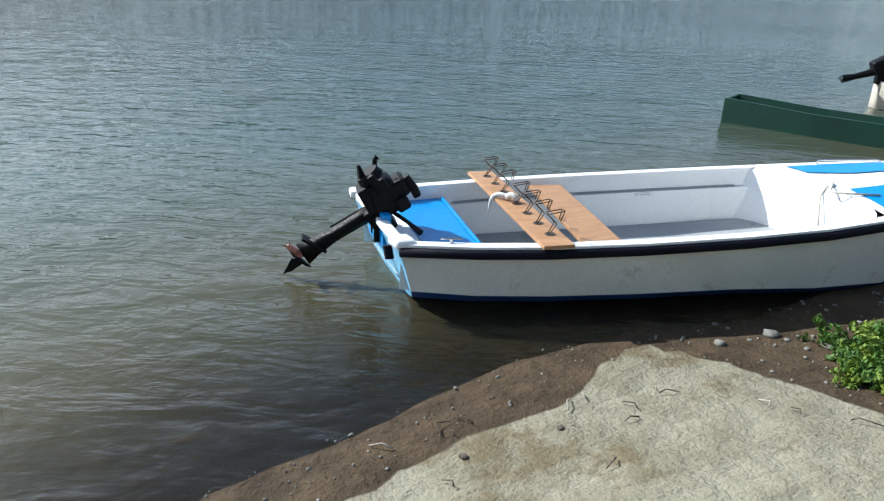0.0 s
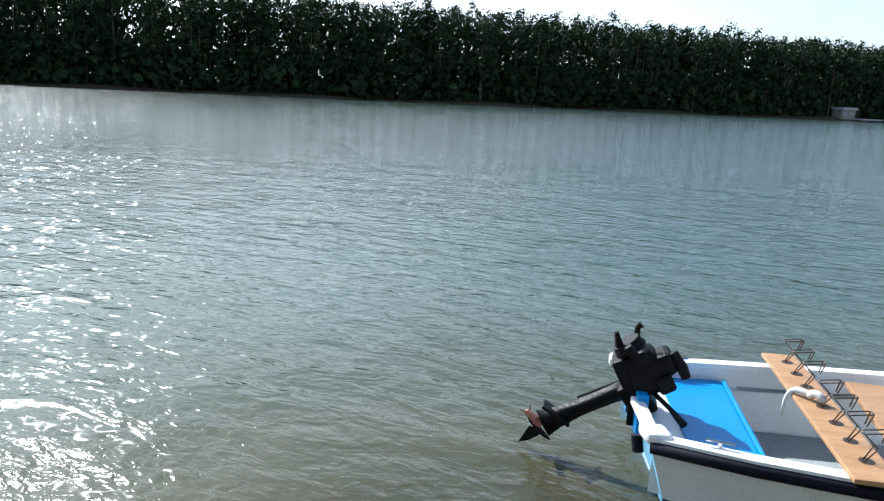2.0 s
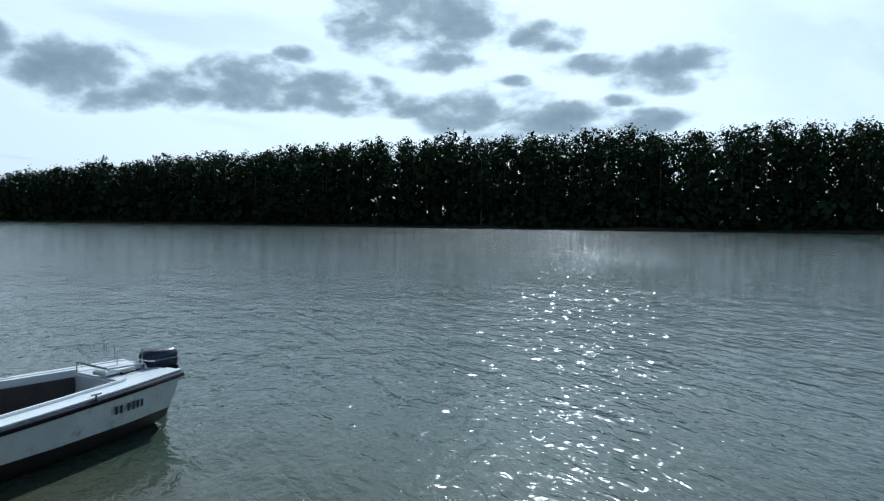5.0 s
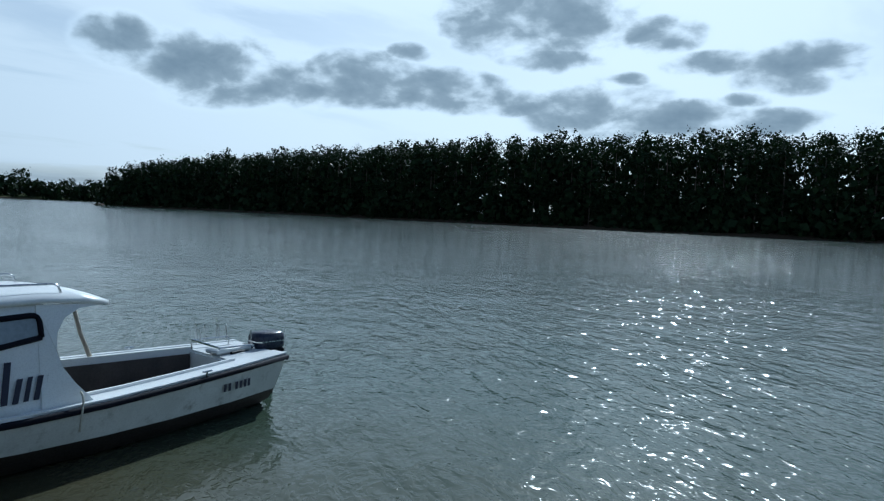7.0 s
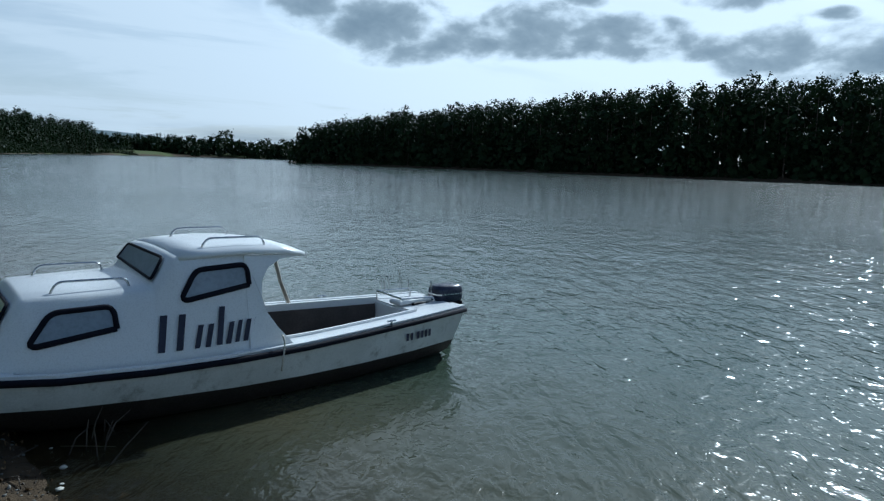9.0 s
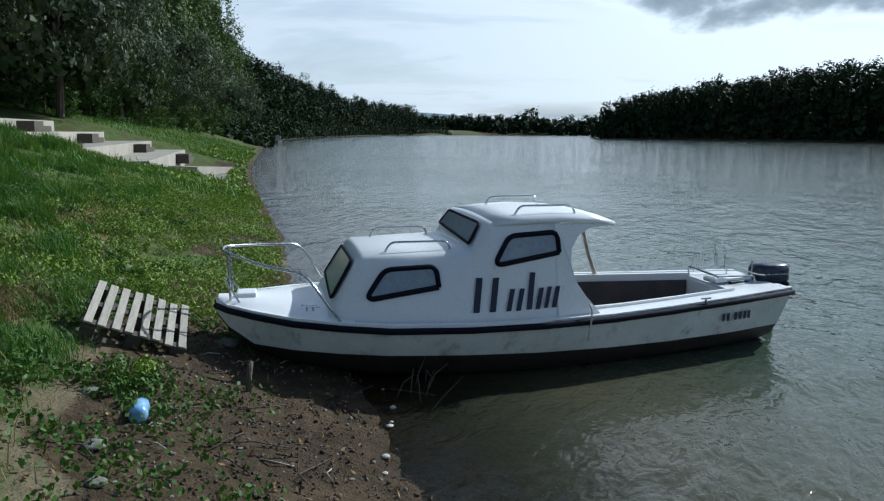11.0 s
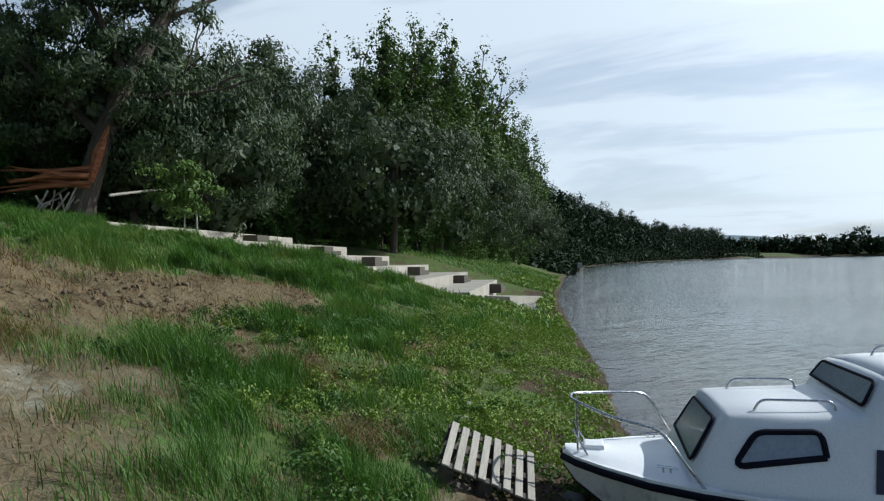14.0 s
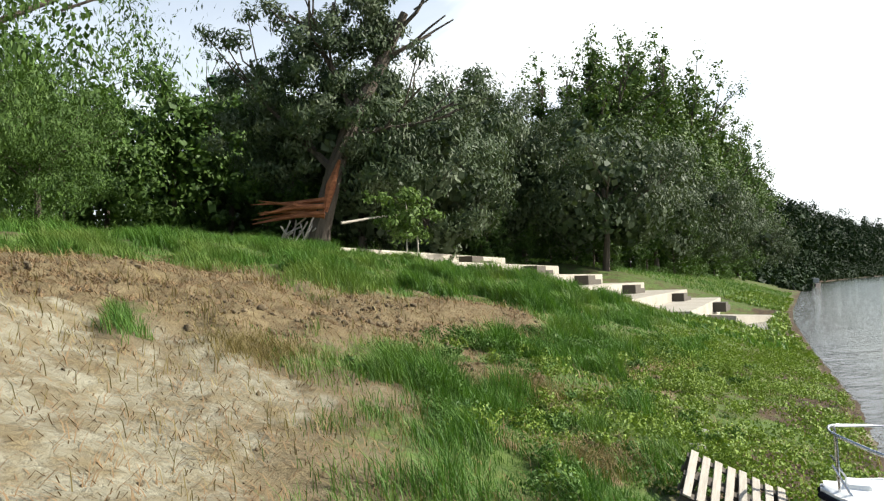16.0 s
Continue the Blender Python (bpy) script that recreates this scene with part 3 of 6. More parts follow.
water = raw("water", np.stack([XX, YY, np.zeros_like(ZZ)], -1).reshape(-1, 3), kept, WATER)
tagged(water, "wide rippled murky green-grey river glittering in the sun", "river", "", "structure")
depth = water.data.attributes.new("depth", "FLOAT", "POINT")
depth.data.foreach_set("value", np.clip(-ZZ, 0, 3).astype(np.float32).ravel())


def ground_z(x, y):
    return float(height(np.array([x]), np.array([y]))[0])

# ---------- woods ----------


def leaf_cloud(centres, spread, count, size, seed, slim=0.45, droop=0.0, soft=False):
    """Small bent-free leaves scattered in clumps: arrays of corners and faces."""
    g = np.random.default_rng(seed)
    centres, spread = np.asarray(centres, float), np.asarray(spread, float)
    pick = g.integers(0, len(centres), count)
    p = g.normal(size=(count, 3))
    p /= np.linalg.norm(p, axis=1, keepdims=True)
    if soft:
        p = centres[pick] + g.normal(size=(count, 3)) * spread[pick][:, None] * (0.55, 0.55, 0.8)
    else:
        p = centres[pick] + p * (g.random((count, 1)) ** 0.45) * spread[pick][:, None] * (1, 1, 0.8)
    out = p - centres[pick]
    out /= np.linalg.norm(out, axis=1, keepdims=True) + 1e-9
    core = p - centres.mean(0)
    core /= np.linalg.norm(core, axis=1, keepdims=True) + 1e-9
    face = out * 0.8 + core * 0.5 + g.normal(size=(count, 3)) * 0.42
    a = g.normal(size=(count, 3))
    a[:, 2] -= droop * 1.5
    b = np.cross(a, face)
    b /= np.linalg.norm(b, axis=1, keepdims=True) + 1e-9
    a = np.cross(face, b)
    a /= np.linalg.norm(a, axis=1, keepdims=True) + 1e-9
    s = size * (0.6 + 0.8 * g.random((count, 1)))
    a, b = a * s, b * s * slim
    verts = np.stack([p - a, p + b, p + a, p - b], 1).reshape(-1, 3)
    return verts, np.arange(count * 4).reshape(-1, 4)


def limbs(bm, base, tip, r, g, depth, tips):
    """A tapered limb that forks, down to depth, and the places of its ends."""
    base, tip = Vector(base), Vector(tip)
    mid = (base + tip) / 2 + Vector(g.normal(0, 0.06, 3)) * (tip - base).length
    add_tube(bm, [base, mid, tip], [r, r * 0.8, r * 0.55], 6 if depth > 1 else 4)
    if depth == 0:
        tips.append(tip)
        return
    for k in range(3 if depth > 1 else 2):
        way_ = (tip - base).normalized() + Vector(g.normal(0, 0.55, 3))
        way_.z = abs(way_.z) * 0.7 + 0.15
        limbs(bm, base.lerp(tip, 0.55 + 0.45 * k / 2), tip + way_.normalized() * (tip - base).length * g.uniform(0.45, 0.75), r * 0.5, g, depth - 1, tips)


def tree(name, seed, tall, wide, leaves, leaf, mat, label, stem=0.25, form="round", droop=0.0, lean=(0, 0), clumps=60, slim=0.45, m=None):
    """A tree with trunk and limbs and a crown of small leaves in uneven clumps."""
    g = np.random.default_rng(seed)
    ob = rig(name, m or Matrix(), label, "tree")
    bm, tips = bmesh.new(), []
    top = Vector((lean[0], lean[1], tall * (0.45 if form == "round" else 0.8)))
    add_tube(bm, [(0, 0, -0.4), (0.0, 0.0, 0.1), top * 0.5 + Vector(g.normal(0, 0.12, 3)), top], [0.022 * tall * 1.35, 0.02 * tall, 0.015 * tall, 0.008 * tall], 8)
    part("trunk", bm, BARK, ob)
    for k in range(7):
        bm = bmesh.new()
        a, f = g.uniform(0, 6.28), g.uniform(0.35, 0.95)
        start = top * f
        out = wide * 0.5 * g.uniform(0.4, 0.8)
        limbs(bm, start, start + Vector((math.cos(a) * out, math.sin(a) * out, tall * g.uniform(0.08, 0.22))), 0.006 * tall, g, 1, tips)
        part("limb", bm, BARK, ob)
    cs, sp = [], []
    while len(cs) < clumps:
        q = g.uniform(-1, 1, 3)
        h = (q[2] + 1) / 2
        if form == "round":
            reach = math.sqrt(max(0.0, 1 - (2 * h - 1) ** 2)) * (1.12 - 0.3 * h)
        elif form == "spire":
            reach = min(1.0, 0.5 + 1.6 * h) * (1 - h) ** 0.62 * (0.8 + 0.2 * math.sin(9 * h + 5 * math.atan2(q[1], q[0])))
        elif form == "cone":
            reach = (1 - h) ** 0.8
        else:
            reach = (1 - 0.5 * h) ** 0.5
        r = math.hypot(q[0], q[1])
        if r > reach or (r < reach * 0.45 and g.random() < 0.75):
            continue
        if form == "spire" and h > 0.8 and g.random() < 0.2:
            h = min(1.04, h + 0.05)
        cs.append((q[0] * wide / 2 + lean[0] * h, q[1] * wide / 2 + lean[1] * h, tall * (stem + (1 - stem) * h) * g.uniform(0.94, 1.0)))
        sp.append(wide * (g.uniform(0.07, 0.17) if form != "spire" else g.uniform(0.08, 0.15) * (1.15 - 0.6 * h)))
    cs += [tuple(t) for t in tips]
    sp += [wide * 0.1] * len(tips)
    ov, of = leaf_cloud(cs, sp, leaves, leaf, seed + 1, slim, droop, form == "spire")
    heart = np.array(cs) * (0.62, 0.62, 0.9)
    iv, jf = leaf_cloud(heart, np.array(sp) * 0.9, leaves // 6, leaf * (1.9 if droop < 1 else 1.1), seed + 2, 0.8, droop)
    raw("crown", np.concatenate([ov, iv]), np.concatenate([of, jf + len(ov)]), mat, ob)
    return ob


def polar(yaw, d):
    return -d * math.sin(radians(yaw)), d * math.cos(radians(yaw))


def stand(ob, yaw, d, turn=0.0, size=1.0, label="", sink=0.1):
    x, y = polar(yaw, d)
    ob.matrix_world = Matrix.Translation((x, y, ground_z(x, y) - sink)) @ Matrix.Rotation(turn, 4, "Z") @ Matrix.Scale(size, 4)
    return tagged(ob, label)


def stand_copy(ob, yaw, d, turn=0.0, size=1.0, label="", sink=0.1):
    x, y = polar(yaw, d)
    c = copy_thing(ob, Matrix())
    c.matrix_basis = Matrix.Translation((x, y, ground_z(x, y) - sink)) @ Matrix.Rotation(turn, 4, "Z") @ Matrix.Scale(size, 4)
    return tagged(c, label)


# the bank's own trees: yaw, distance, turn, size
poplar_a = tree("poplar", 11, 22, 8.5, 22000, 0.155, POPLAR, "tall green poplar standing in the wood on the bank", 0.08, "spire", clumps=330, slim=0.7)
poplar_b = tree("poplar", 12, 21, 7.5, 20000, 0.155, POPLAR, "tall green poplar standing in the wood on the bank", 0.08, "spire", clumps=300, slim=0.7)
willow_a = tree("willow", 21, 11, 10, 17000, 0.12, WILLOW, "broad silvery willow above the concrete terraces", 0.06, "round", 0.9, clumps=60, slim=0.3)
willow_b = tree("willow", 22, 9.5, 8, 13000, 0.112, WILLOW, "silvery willow crown hanging over the grass", 0.1, "round", 0.9, clumps=48, slim=0.3)
bush_a = tree("shrub", 31, 8, 7.5, 7500, 0.125, BUSH, "dense dark green shrub at the edge of the wood", 0.0, "bushy", clumps=55, slim=0.55)
bush_b = tree("shrub", 32, 7, 6.5, 6000, 0.12, BUSH, "dense dark green shrub at the edge of the wood", 0.0, "bushy", clumps=45, slim=0.55)
pine = tree("conifer", 41, 15, 5, 6000, 0.16, PINE, "dark conifer behind the shrubs", 0.15, "cone", clumps=70, slim=0.3)
hanging = tree("hanging_willow", 51, 12, 9.5, 26000, 0.08, BUSH, "leafy willow with hanging twigs at the top of the bank", 0.0, "round", 1.6, clumps=110, slim=0.3)
stand(poplar_a, 117.7, 60, 0.4, 0.84), stand(poplar_b, 119.6, 59, 2.0, 0.78)
for yaw, d, t, s_ in ((114.6, 63, 1.2, 0.88), (112.4, 68, 3.0, 0.93), (110.5, 76, 4.4, 0.95), (125.5, 62, 0.2, 0.66), (121.8, 62, 3.3, 0.76), (108.6, 90, 2.2, 0.92), (116.2, 72, 5.2, 0.9), (106.8, 116, 0.9, 0.95), (105.6, 150, 0.9, 0.9)):
    stand_copy(poplar_a, yaw, d, t, s_)
for yaw, d, t, s_ in ((115.7, 61, 0.5, 0.82), (113.4, 74, 4.0, 0.95), (109.6, 84, 1.0, 0.95), (128.5, 64, 0.2, 0.62), (107.6, 104, 2.9, 0.95), (131.5, 58, 2.0, 0.6), (106.1, 134, 4.0, 0.9)):
    stand_copy(poplar_b, yaw, d, t, s_)
stand(willow_a, 117.3, 46, 0.0, 1.05), stand(willow_b, 131.2, 30.5, 1.0, 0.9)
for yaw, d, t, s_ in ((126.5, 47, 2.0, 1.15), (129.5, 46, 4.0, 1.2), (123.5, 50, 1.0, 1.1), (113.4, 57, 3.0, 0.95), (111.0, 66, 5.0, 0.95), (134.5, 46, 0.5, 1.2)):
    stand_copy(willow_a, yaw, d, t, s_)
for yaw, d, t, s_ in ((109.0, 78, 2.0, 1.1), (107.6, 92, 4.0, 1.1), (106.4, 110, 1.0, 1.1), (105.5, 132, 1.0, 1.2), (136.5, 31, 0.2, 1.0), (132.6, 36, 2.4, 1.15)):
    stand_copy(willow_b, yaw, d, t, s_)
stand(bush_a, 150.5, 37, 0.3), stand(bush_b, 146.5, 37, 1.3, 1.1)
for yaw, d, t, s_ in ((155, 35, 2, 0.85), (143.5, 40, 3, 1.15), (140.5, 42, 4, 1.15), (148.5, 43, 5, 1.0), (160, 36, 2, 1.1), (138.0, 40, 2, 1.0), (152.5, 44, 1, 1.0), (121.0, 58, 1, 0.7), (112.2, 60, 2, 0.6), (165.5, 36, 0, 1.1)):
    stand_copy(bush_a, yaw, d, t, s_)
for yaw, d, t, s_ in ((158, 33, 2, 0.9), (141.8, 36, 3, 0.8), (110.0, 72, 3, 0.7), (108.3, 85, 3, 0.75), (129.0, 44, 3, 0.7), (119.5, 55, 2, 0.6), (106.9, 100, 2, 0.8), (105.9, 122, 2, 0.8), (135.2, 40, 1, 0.9), (127, 46, 1, 0.6)):
    stand_copy(bush_b, yaw, d, t, s_)
for yaw, d, t, s_ in ((133, 62, 1, 1.0), (130, 66, 2, 1.1), (127, 68, 3, 1.1), (124, 70, 4, 1.1), (121.5, 70, 5, 1.1), (119, 72, 0, 1.0), (116, 76, 1, 1.0), (136.5, 58, 2, 1.0), (113.5, 82, 2, 1.0)):
    stand_copy(bush_a, yaw, d, t, s_)
for k, (yaw, d) in enumerate(((121.5, 47), (119.8, 49), (118.2, 48), (116.8, 51), (115.4, 53), (114.2, 55), (113, 58), (112, 62), (111, 66), (110.2, 71), (109.3, 77), (108.5, 84), (107.7, 93), (107.0, 104), (106.3, 117), (105.6, 131), (123.5, 46), (126.5, 44))):
    stand_copy(bush_b, yaw, d, k * 1.3, 0.26 + 0.1 * (k % 3))
stand(pine, 147.3, 58, 0, 1.0), stand_copy(pine, 145.0, 57, 1, 1.02), stand_copy(pine, 142.5, 60, 2, 0.98)
stand_copy(hanging, 159.5, 17.5, 1.0, 0.34), stand_copy(hanging, 165, 16.5, 2.0, 0.4)
stand(hanging, 164.2, 18.5, 0.4, 1.0), stand_copy(hanging, 176.0, 19, 2.4, 1.0)


def woods(name, rows, label, leaf, per, mat, seed, trunks=True):
    """Far woods in one mesh: rows of x, y, height, width."""
    g = np.random.default_rng(seed)
    vs, fs, n = [], [], 0
    tv, tf, tn = [], [], 0
    for x, y, tall, wide in rows:
        z = max(0.0, ground_z(x, y)) - 0.3
        k = 34
        h = g.random(k) ** (0.8 if trunks else 1.3)
        reach = wide * 0.45 * (0.3 + np.sin(np.pi * np.clip(h, 0.05, 0.97)) * 0.75)
        a = g.uniform(0, 6.28, k)
        low = trunks and g.random() < 0.5
        cs = np.stack([x + np.cos(a) * reach * g.random(k), y + np.sin(a) * reach * g.random(k), z + tall * ((0.1 if low else 0.3 if trunks else 0.0) + (0.9 if low else 0.7 if trunks else 1.0) * h)], 1)
        lead = np.stack([x + g.normal(0, wide * 0.18, 16), y + g.normal(0, wide * 0.18, 16), z + tall * g.uniform(0.8, 0.975, 16)], 1)
        body_ = cs[h < 0.8]
        for c_i, s_i, n_i, l_i in ((body_, wide * (0.3 - 0.1 * h[h < 0.8]), int(per * 0.45), leaf * 1.25), (cs, wide * (0.32 - 0.17 * h), int(per * 0.9), leaf * 0.62), (lead, np.full(16, wide * 0.1), int(per * 0.6), leaf * 0.45)):
            v, f = leaf_cloud(c_i, s_i, n_i, l_i, int(g.integers(1 << 30)), 0.75, 0.0, c_i is lead)
            vs.append(v), fs.append(f + n)
            n += len(v)
        if trunks:
            r = tall * 0.012
            q = np.array([[x - r, y, z], [x + r, y, z], [x + r * 0.4, y, z + tall * 0.8], [x - r * 0.4, y, z + tall * 0.8], [x, y - r, z], [x, y + r, z], [x, y + r * 0.4, z + tall * 0.8], [x, y - r * 0.4, z + tall * 0.8]])
            tv.append(q), tf.append(np.array([[0, 1, 2, 3], [4, 5, 6, 7]]) + tn)
            tn += 8
    ob = rig(name, Matrix(), label, "woods", "", "stuff")
    raw("crowns", np.concatenate(vs), np.concatenate(fs), mat, ob)
    if trunks:
        raw("trunks", np.concatenate(tv), np.concatenate(tf), BARK, ob)
    return ob


g0 = np.random.default_rng(5)
rows = []
for u in np.arange(-302, 470, 3.0):
    for row in range(4):
        x = u + g0.normal(0, 1.6)
        deepin = 4 + row * 8 + g0.normal(0, 1.2)
        y = float(far_shore(np.array([x]))[0]) + deepin * 1.09
        fade = float(np.interp(u, [-312, -290, -150], [0.62, 0.72, 1.0]))
        rows.append((x, y, (24.5 + g0.normal(0, 1.1) - (2.5 if row == 0 else 0)) * fade, 8.2))
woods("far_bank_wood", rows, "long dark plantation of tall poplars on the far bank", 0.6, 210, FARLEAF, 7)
rows = []
for u in np.arange(-310, 470, 2.2):
    for row in range(3):
        x = u + g0.normal(0, 1.0)
        if not (112 < x < 132 and row == 0):
            rows.append((x, float(far_shore(np.array([x]))[0]) + 2 + row * 4, abs(g0.normal(10.0, 1.2)), 6))
    if int(u) % 2:
        rows.append((u, float(far_shore(np.array([u]))[0]) + 40, float(np.interp(u, [-312, -290, -150], [10, 13, 18])), 13))
for u in np.arange(470, 1150, 8.0):
    for row in range(2):
        rows.append((u + g0.normal(0, 1), float(far_shore(np.array([u]))[0]) + 4 + row * 9, abs(g0.normal(23.0, 1.2)), 15))
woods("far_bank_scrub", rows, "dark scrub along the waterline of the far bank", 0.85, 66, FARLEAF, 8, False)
rows = []
for d in np.arange(150, 640, 4.5):
    for row in range(3):
        yaw = np.interp(d, [150, 270, 430, 600, 640], [103.7, 100.0, 96.1, 91.9, 91.4])
        x, y = polar(yaw + (2 + row * 8) * 57 / d + g0.normal(0, 0.2), d + g0.normal(0, 2))
        rows.append((x, y, g0.normal(20, 1.6) if row else g0.normal(14, 3), 7))
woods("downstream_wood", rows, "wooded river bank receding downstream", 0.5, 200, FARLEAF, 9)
rows = []
for x in np.arange(-660, -90, 2.6):
    for row in range(2):
        rows.append((x + g0.normal(0, 0.8), float(shore(np.array([x]))[0]) - 1.8 - row * 3.5 + g0.normal(0, 0.5), abs(g0.normal(3.6 + row * 2.5, 1.0)) * float(np.interp(x, [-150, -90], [1.0, 0.3])), 5))
woods("downstream_scrub", rows, "dark green scrub hanging over the water downstream", 0.36, 90, FARLEAF, 19, False)
rows = []
for yaw in np.arange(72, 93, 0.16):
    x, y = polar(yaw, 775 + g0.normal(0, 12))
    rows.append((x, y, g0.normal(14, 2.0) * (1.55 if 82.6 < yaw < 83.6 else 1.0), 12))
woods("distant_wood", rows, "low distant woods where the river bends", 1.6, 90, FARLEAF, 10, False)

bm = bmesh.new()
hill = [[bm.verts.new((*polar(yaw, d), (h * (0.55 + 0.45 * math.sin(yaw * 0.21 + 1.0)) if d == 3400 else 0))) for yaw in np.arange(60, 112, 1.0)] for d, h in ((2800, 0), (3400, 95), (4200, 0))]
for r, s_ in zip(hill, hill[1:]):
    for i in range(len(r) - 1):
        bm.faces.new((r[i], r[i + 1], s_[i + 1], s_[i]))
# Distance haze is put into the hill's own blue-grey colour.
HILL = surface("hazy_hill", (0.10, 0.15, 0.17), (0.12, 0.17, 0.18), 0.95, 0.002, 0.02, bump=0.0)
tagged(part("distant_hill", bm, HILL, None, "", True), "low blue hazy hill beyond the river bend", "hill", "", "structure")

# ---------- cabin boat ----------


def hull_rows(stations, rake):
    """Rings of a hull skin: rows of x, half beam, gunwale height, keel depth."""
    rows_ = []
    for i, (x, b, gz, kz) in enumerate(stations):
        # Upper edge of the dark bottom, set where the underside turns into shade.
        low_ = max(float(np.interp(x, [0, 1.2, 2.6, 5.2], [0.17, 0.16, 0.19, 0.27])), kz + 0.3 * (gz - kz))
        half = [(b, gz), (b * 0.985, (gz + low_) / 2), (b * 0.93, low_), (b * 0.84, low_ + (kz - low_) * 0.35), (b * 0.45, low_ + (kz - low_) * 0.75), (0.0, kz)]
        ring = []
        for s_, pts in ((1, half), (-1, half[-2::-1])):
            for y, z in pts:
                lift = rake * (1 - (z - kz) / (gz - kz)) if i == 0 else 0
                ring.append((x + lift, s_ * y, z))
        rows_.append(ring)
    return rows_


def side_strip(stations, z_of, wide, thick, sign, y_in=0.0, first=0, last=None):
    """A plank that follows the gunwale, lying inwards of it."""
    secs = []
    for x, b, gz, _ in stations[first:last]:
        y0, y1, z = sign * (b - y_in), sign * max(0.01, b - y_in - wide), z_of(gz)
        secs.append([(x, y0, z), (x, y1, z), (x, y1, z - thick), (x, y0, z - thick)])
    return loft(secs, True)


CAB = [(0.0, 0.45, 0.50, -0.12), (0.7, 0.61, 0.48, -0.16), (1.4, 0.755, 0.465, -0.2), (2.0, 0.865, 0.455, -0.22), (2.6, 0.92, 0.45, -0.22), (3.2, 0.925, 0.45, -0.22),
       (3.8, 0.87, 0.46, -0.18), (4.17, 0.765, 0.475, -0.1), (4.5, 0.62, 0.49, 0.0), (4.8, 0.405, 0.51, 0.14), (5.0, 0.2, 0.52, 0.29), (5.1, 0.05, 0.53, 0.42)]


def cabin_boat(m):
    ob = rig("cabin_boat", m, "white cabin motorboat with dark rub rail moored at the mud bank", "boat")
    xs, bs, gs = [r[0] for r in CAB], [r[1] for r in CAB], [r[2] for r in CAB]
    beam, gun = (lambda x: float(np.interp(x, xs, bs))), (lambda x: float(np.interp(x, xs, gs)))
    rings = hull_rows(CAB, 0.22)
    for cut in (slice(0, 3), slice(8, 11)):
        part("topside", loft([r[cut] for r in rings], False), OLDSHADEHULL, ob, "dull white topside, grimy and toned down for shade", True)
    part("hull_bottom", loft([r[2:9] for r in rings], False), BOTTOM, ob, "dark bottom paint that also carries the shade under the hull", True)
    b = bmesh.new()
    b.faces.new([b.verts.new(p) for p in rings[0][:3] + rings[0][8:]])
    part("transom", b, OLDSHADEHULL, ob)
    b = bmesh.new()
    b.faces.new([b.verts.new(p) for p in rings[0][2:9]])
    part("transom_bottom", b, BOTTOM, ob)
    for sign in (1, -1):
        part("rub_rail", tube([(x, sign * (b + 0.012), gz - 0.025) for x, b, gz, _ in CAB], 0.026, 8), RUBBER, ob, "dark rubber rub rail", True)
        part("side_deck", side_strip(CAB, lambda z: z + 0.012, 0.21, 0.03, sign, 0, 0, 5), WHITE, ob)
        part("coaming", loft([[(x, sign * (beam(x) - 0.2), gun(x) + 0.035), (x, sign * (beam(x) - 0.225), gun(x) + 0.035), (x, sign * (beam(x) - 0.235), 0.05), (x, sign * (beam(x) - 0.21), 0.05)] for x in (0.55, 1.2, 1.8, 2.5)], True), WHITE, ob)
        part("gunwale_lip", side_strip(CAB, lambda z: z + 0.02, 0.05, 0.03, sign), WHITE, ob)
    part("transom_rail", tube([(-0.01, y, 0.465) for y in (-0.45, 0, 0.45)], 0.026), RUBBER, ob)
    part("aft_deck", loft([[(x, -beam(x) + 0.03, gun(x) + 0.005), (x, beam(x) - 0.03, gun(x) + 0.005), (x, beam(x) - 0.03, gun(x) - 0.02), (x, -beam(x) + 0.03, gun(x) - 0.02)] for x in (0.02, 0.3, 0.56)], True), WHITE, ob)
    part("aft_bulkhead", box((0.03, 0.76, 0.4), pose(0.57, 0, 0.27)), WHITE, ob)
    # Floor, added side panels and seat are coloured dark for the cockpit's shade.
    part("cockpit_floor", loft([[(x, -beam(x) + 0.24, 0.06), (x, beam(x) - 0.24, 0.06)] for x in (0.56, 1.2, 1.8, 2.4)], False), DARKBROWN, ob)
    for sign in (1, -1):
        part("cockpit_lining", loft([[(x, sign * (beam(x) - 0.245), gun(x) - 0.03), (x, sign * (beam(x) - 0.26), gun(x) - 0.03), (x, sign * (beam(x) - 0.27), 0.06), (x, sign * (beam(x) - 0.25), 0.06)] for x in (0.6, 1.2, 1.8, 2.5)], True), DARKBROWN, ob, "dark brown panel standing for the shade inside the cockpit")
    part("cockpit_seat", box((0.3, 0.7, 0.2), pose(0.78, 0, 0.18), 0.03), DARKBROWN, ob)
    deck = loft([[(x, sgn * beam(x) * 0.97 * k, gun(x) + 0.012 + 0.05 * (1 - k * k)) for sgn, k in ((1, 1), (1, 0.66), (1, 0.33), (1, 0), (-1, 0.33), (-1, 0.66), (-1, 1))] for x in (4.05, 4.3, 4.5, 4.75, 5.0, 5.08)], False)
    part("foredeck", deck, WHITE, ob, "white foredeck, dirty with footprints", True)
    part("deck_hatch", box((0.16, 0.2, 0.07), pose(4.86, 0, 0.57), 0.015), WHITE, ob)
    # cabin
    top_w = lambda x: float(np.interp(x, [1.94, 2.95, 3.13, 3.98, 4.24], [0.68, 0.63, 0.645, 0.53, 0.6]))
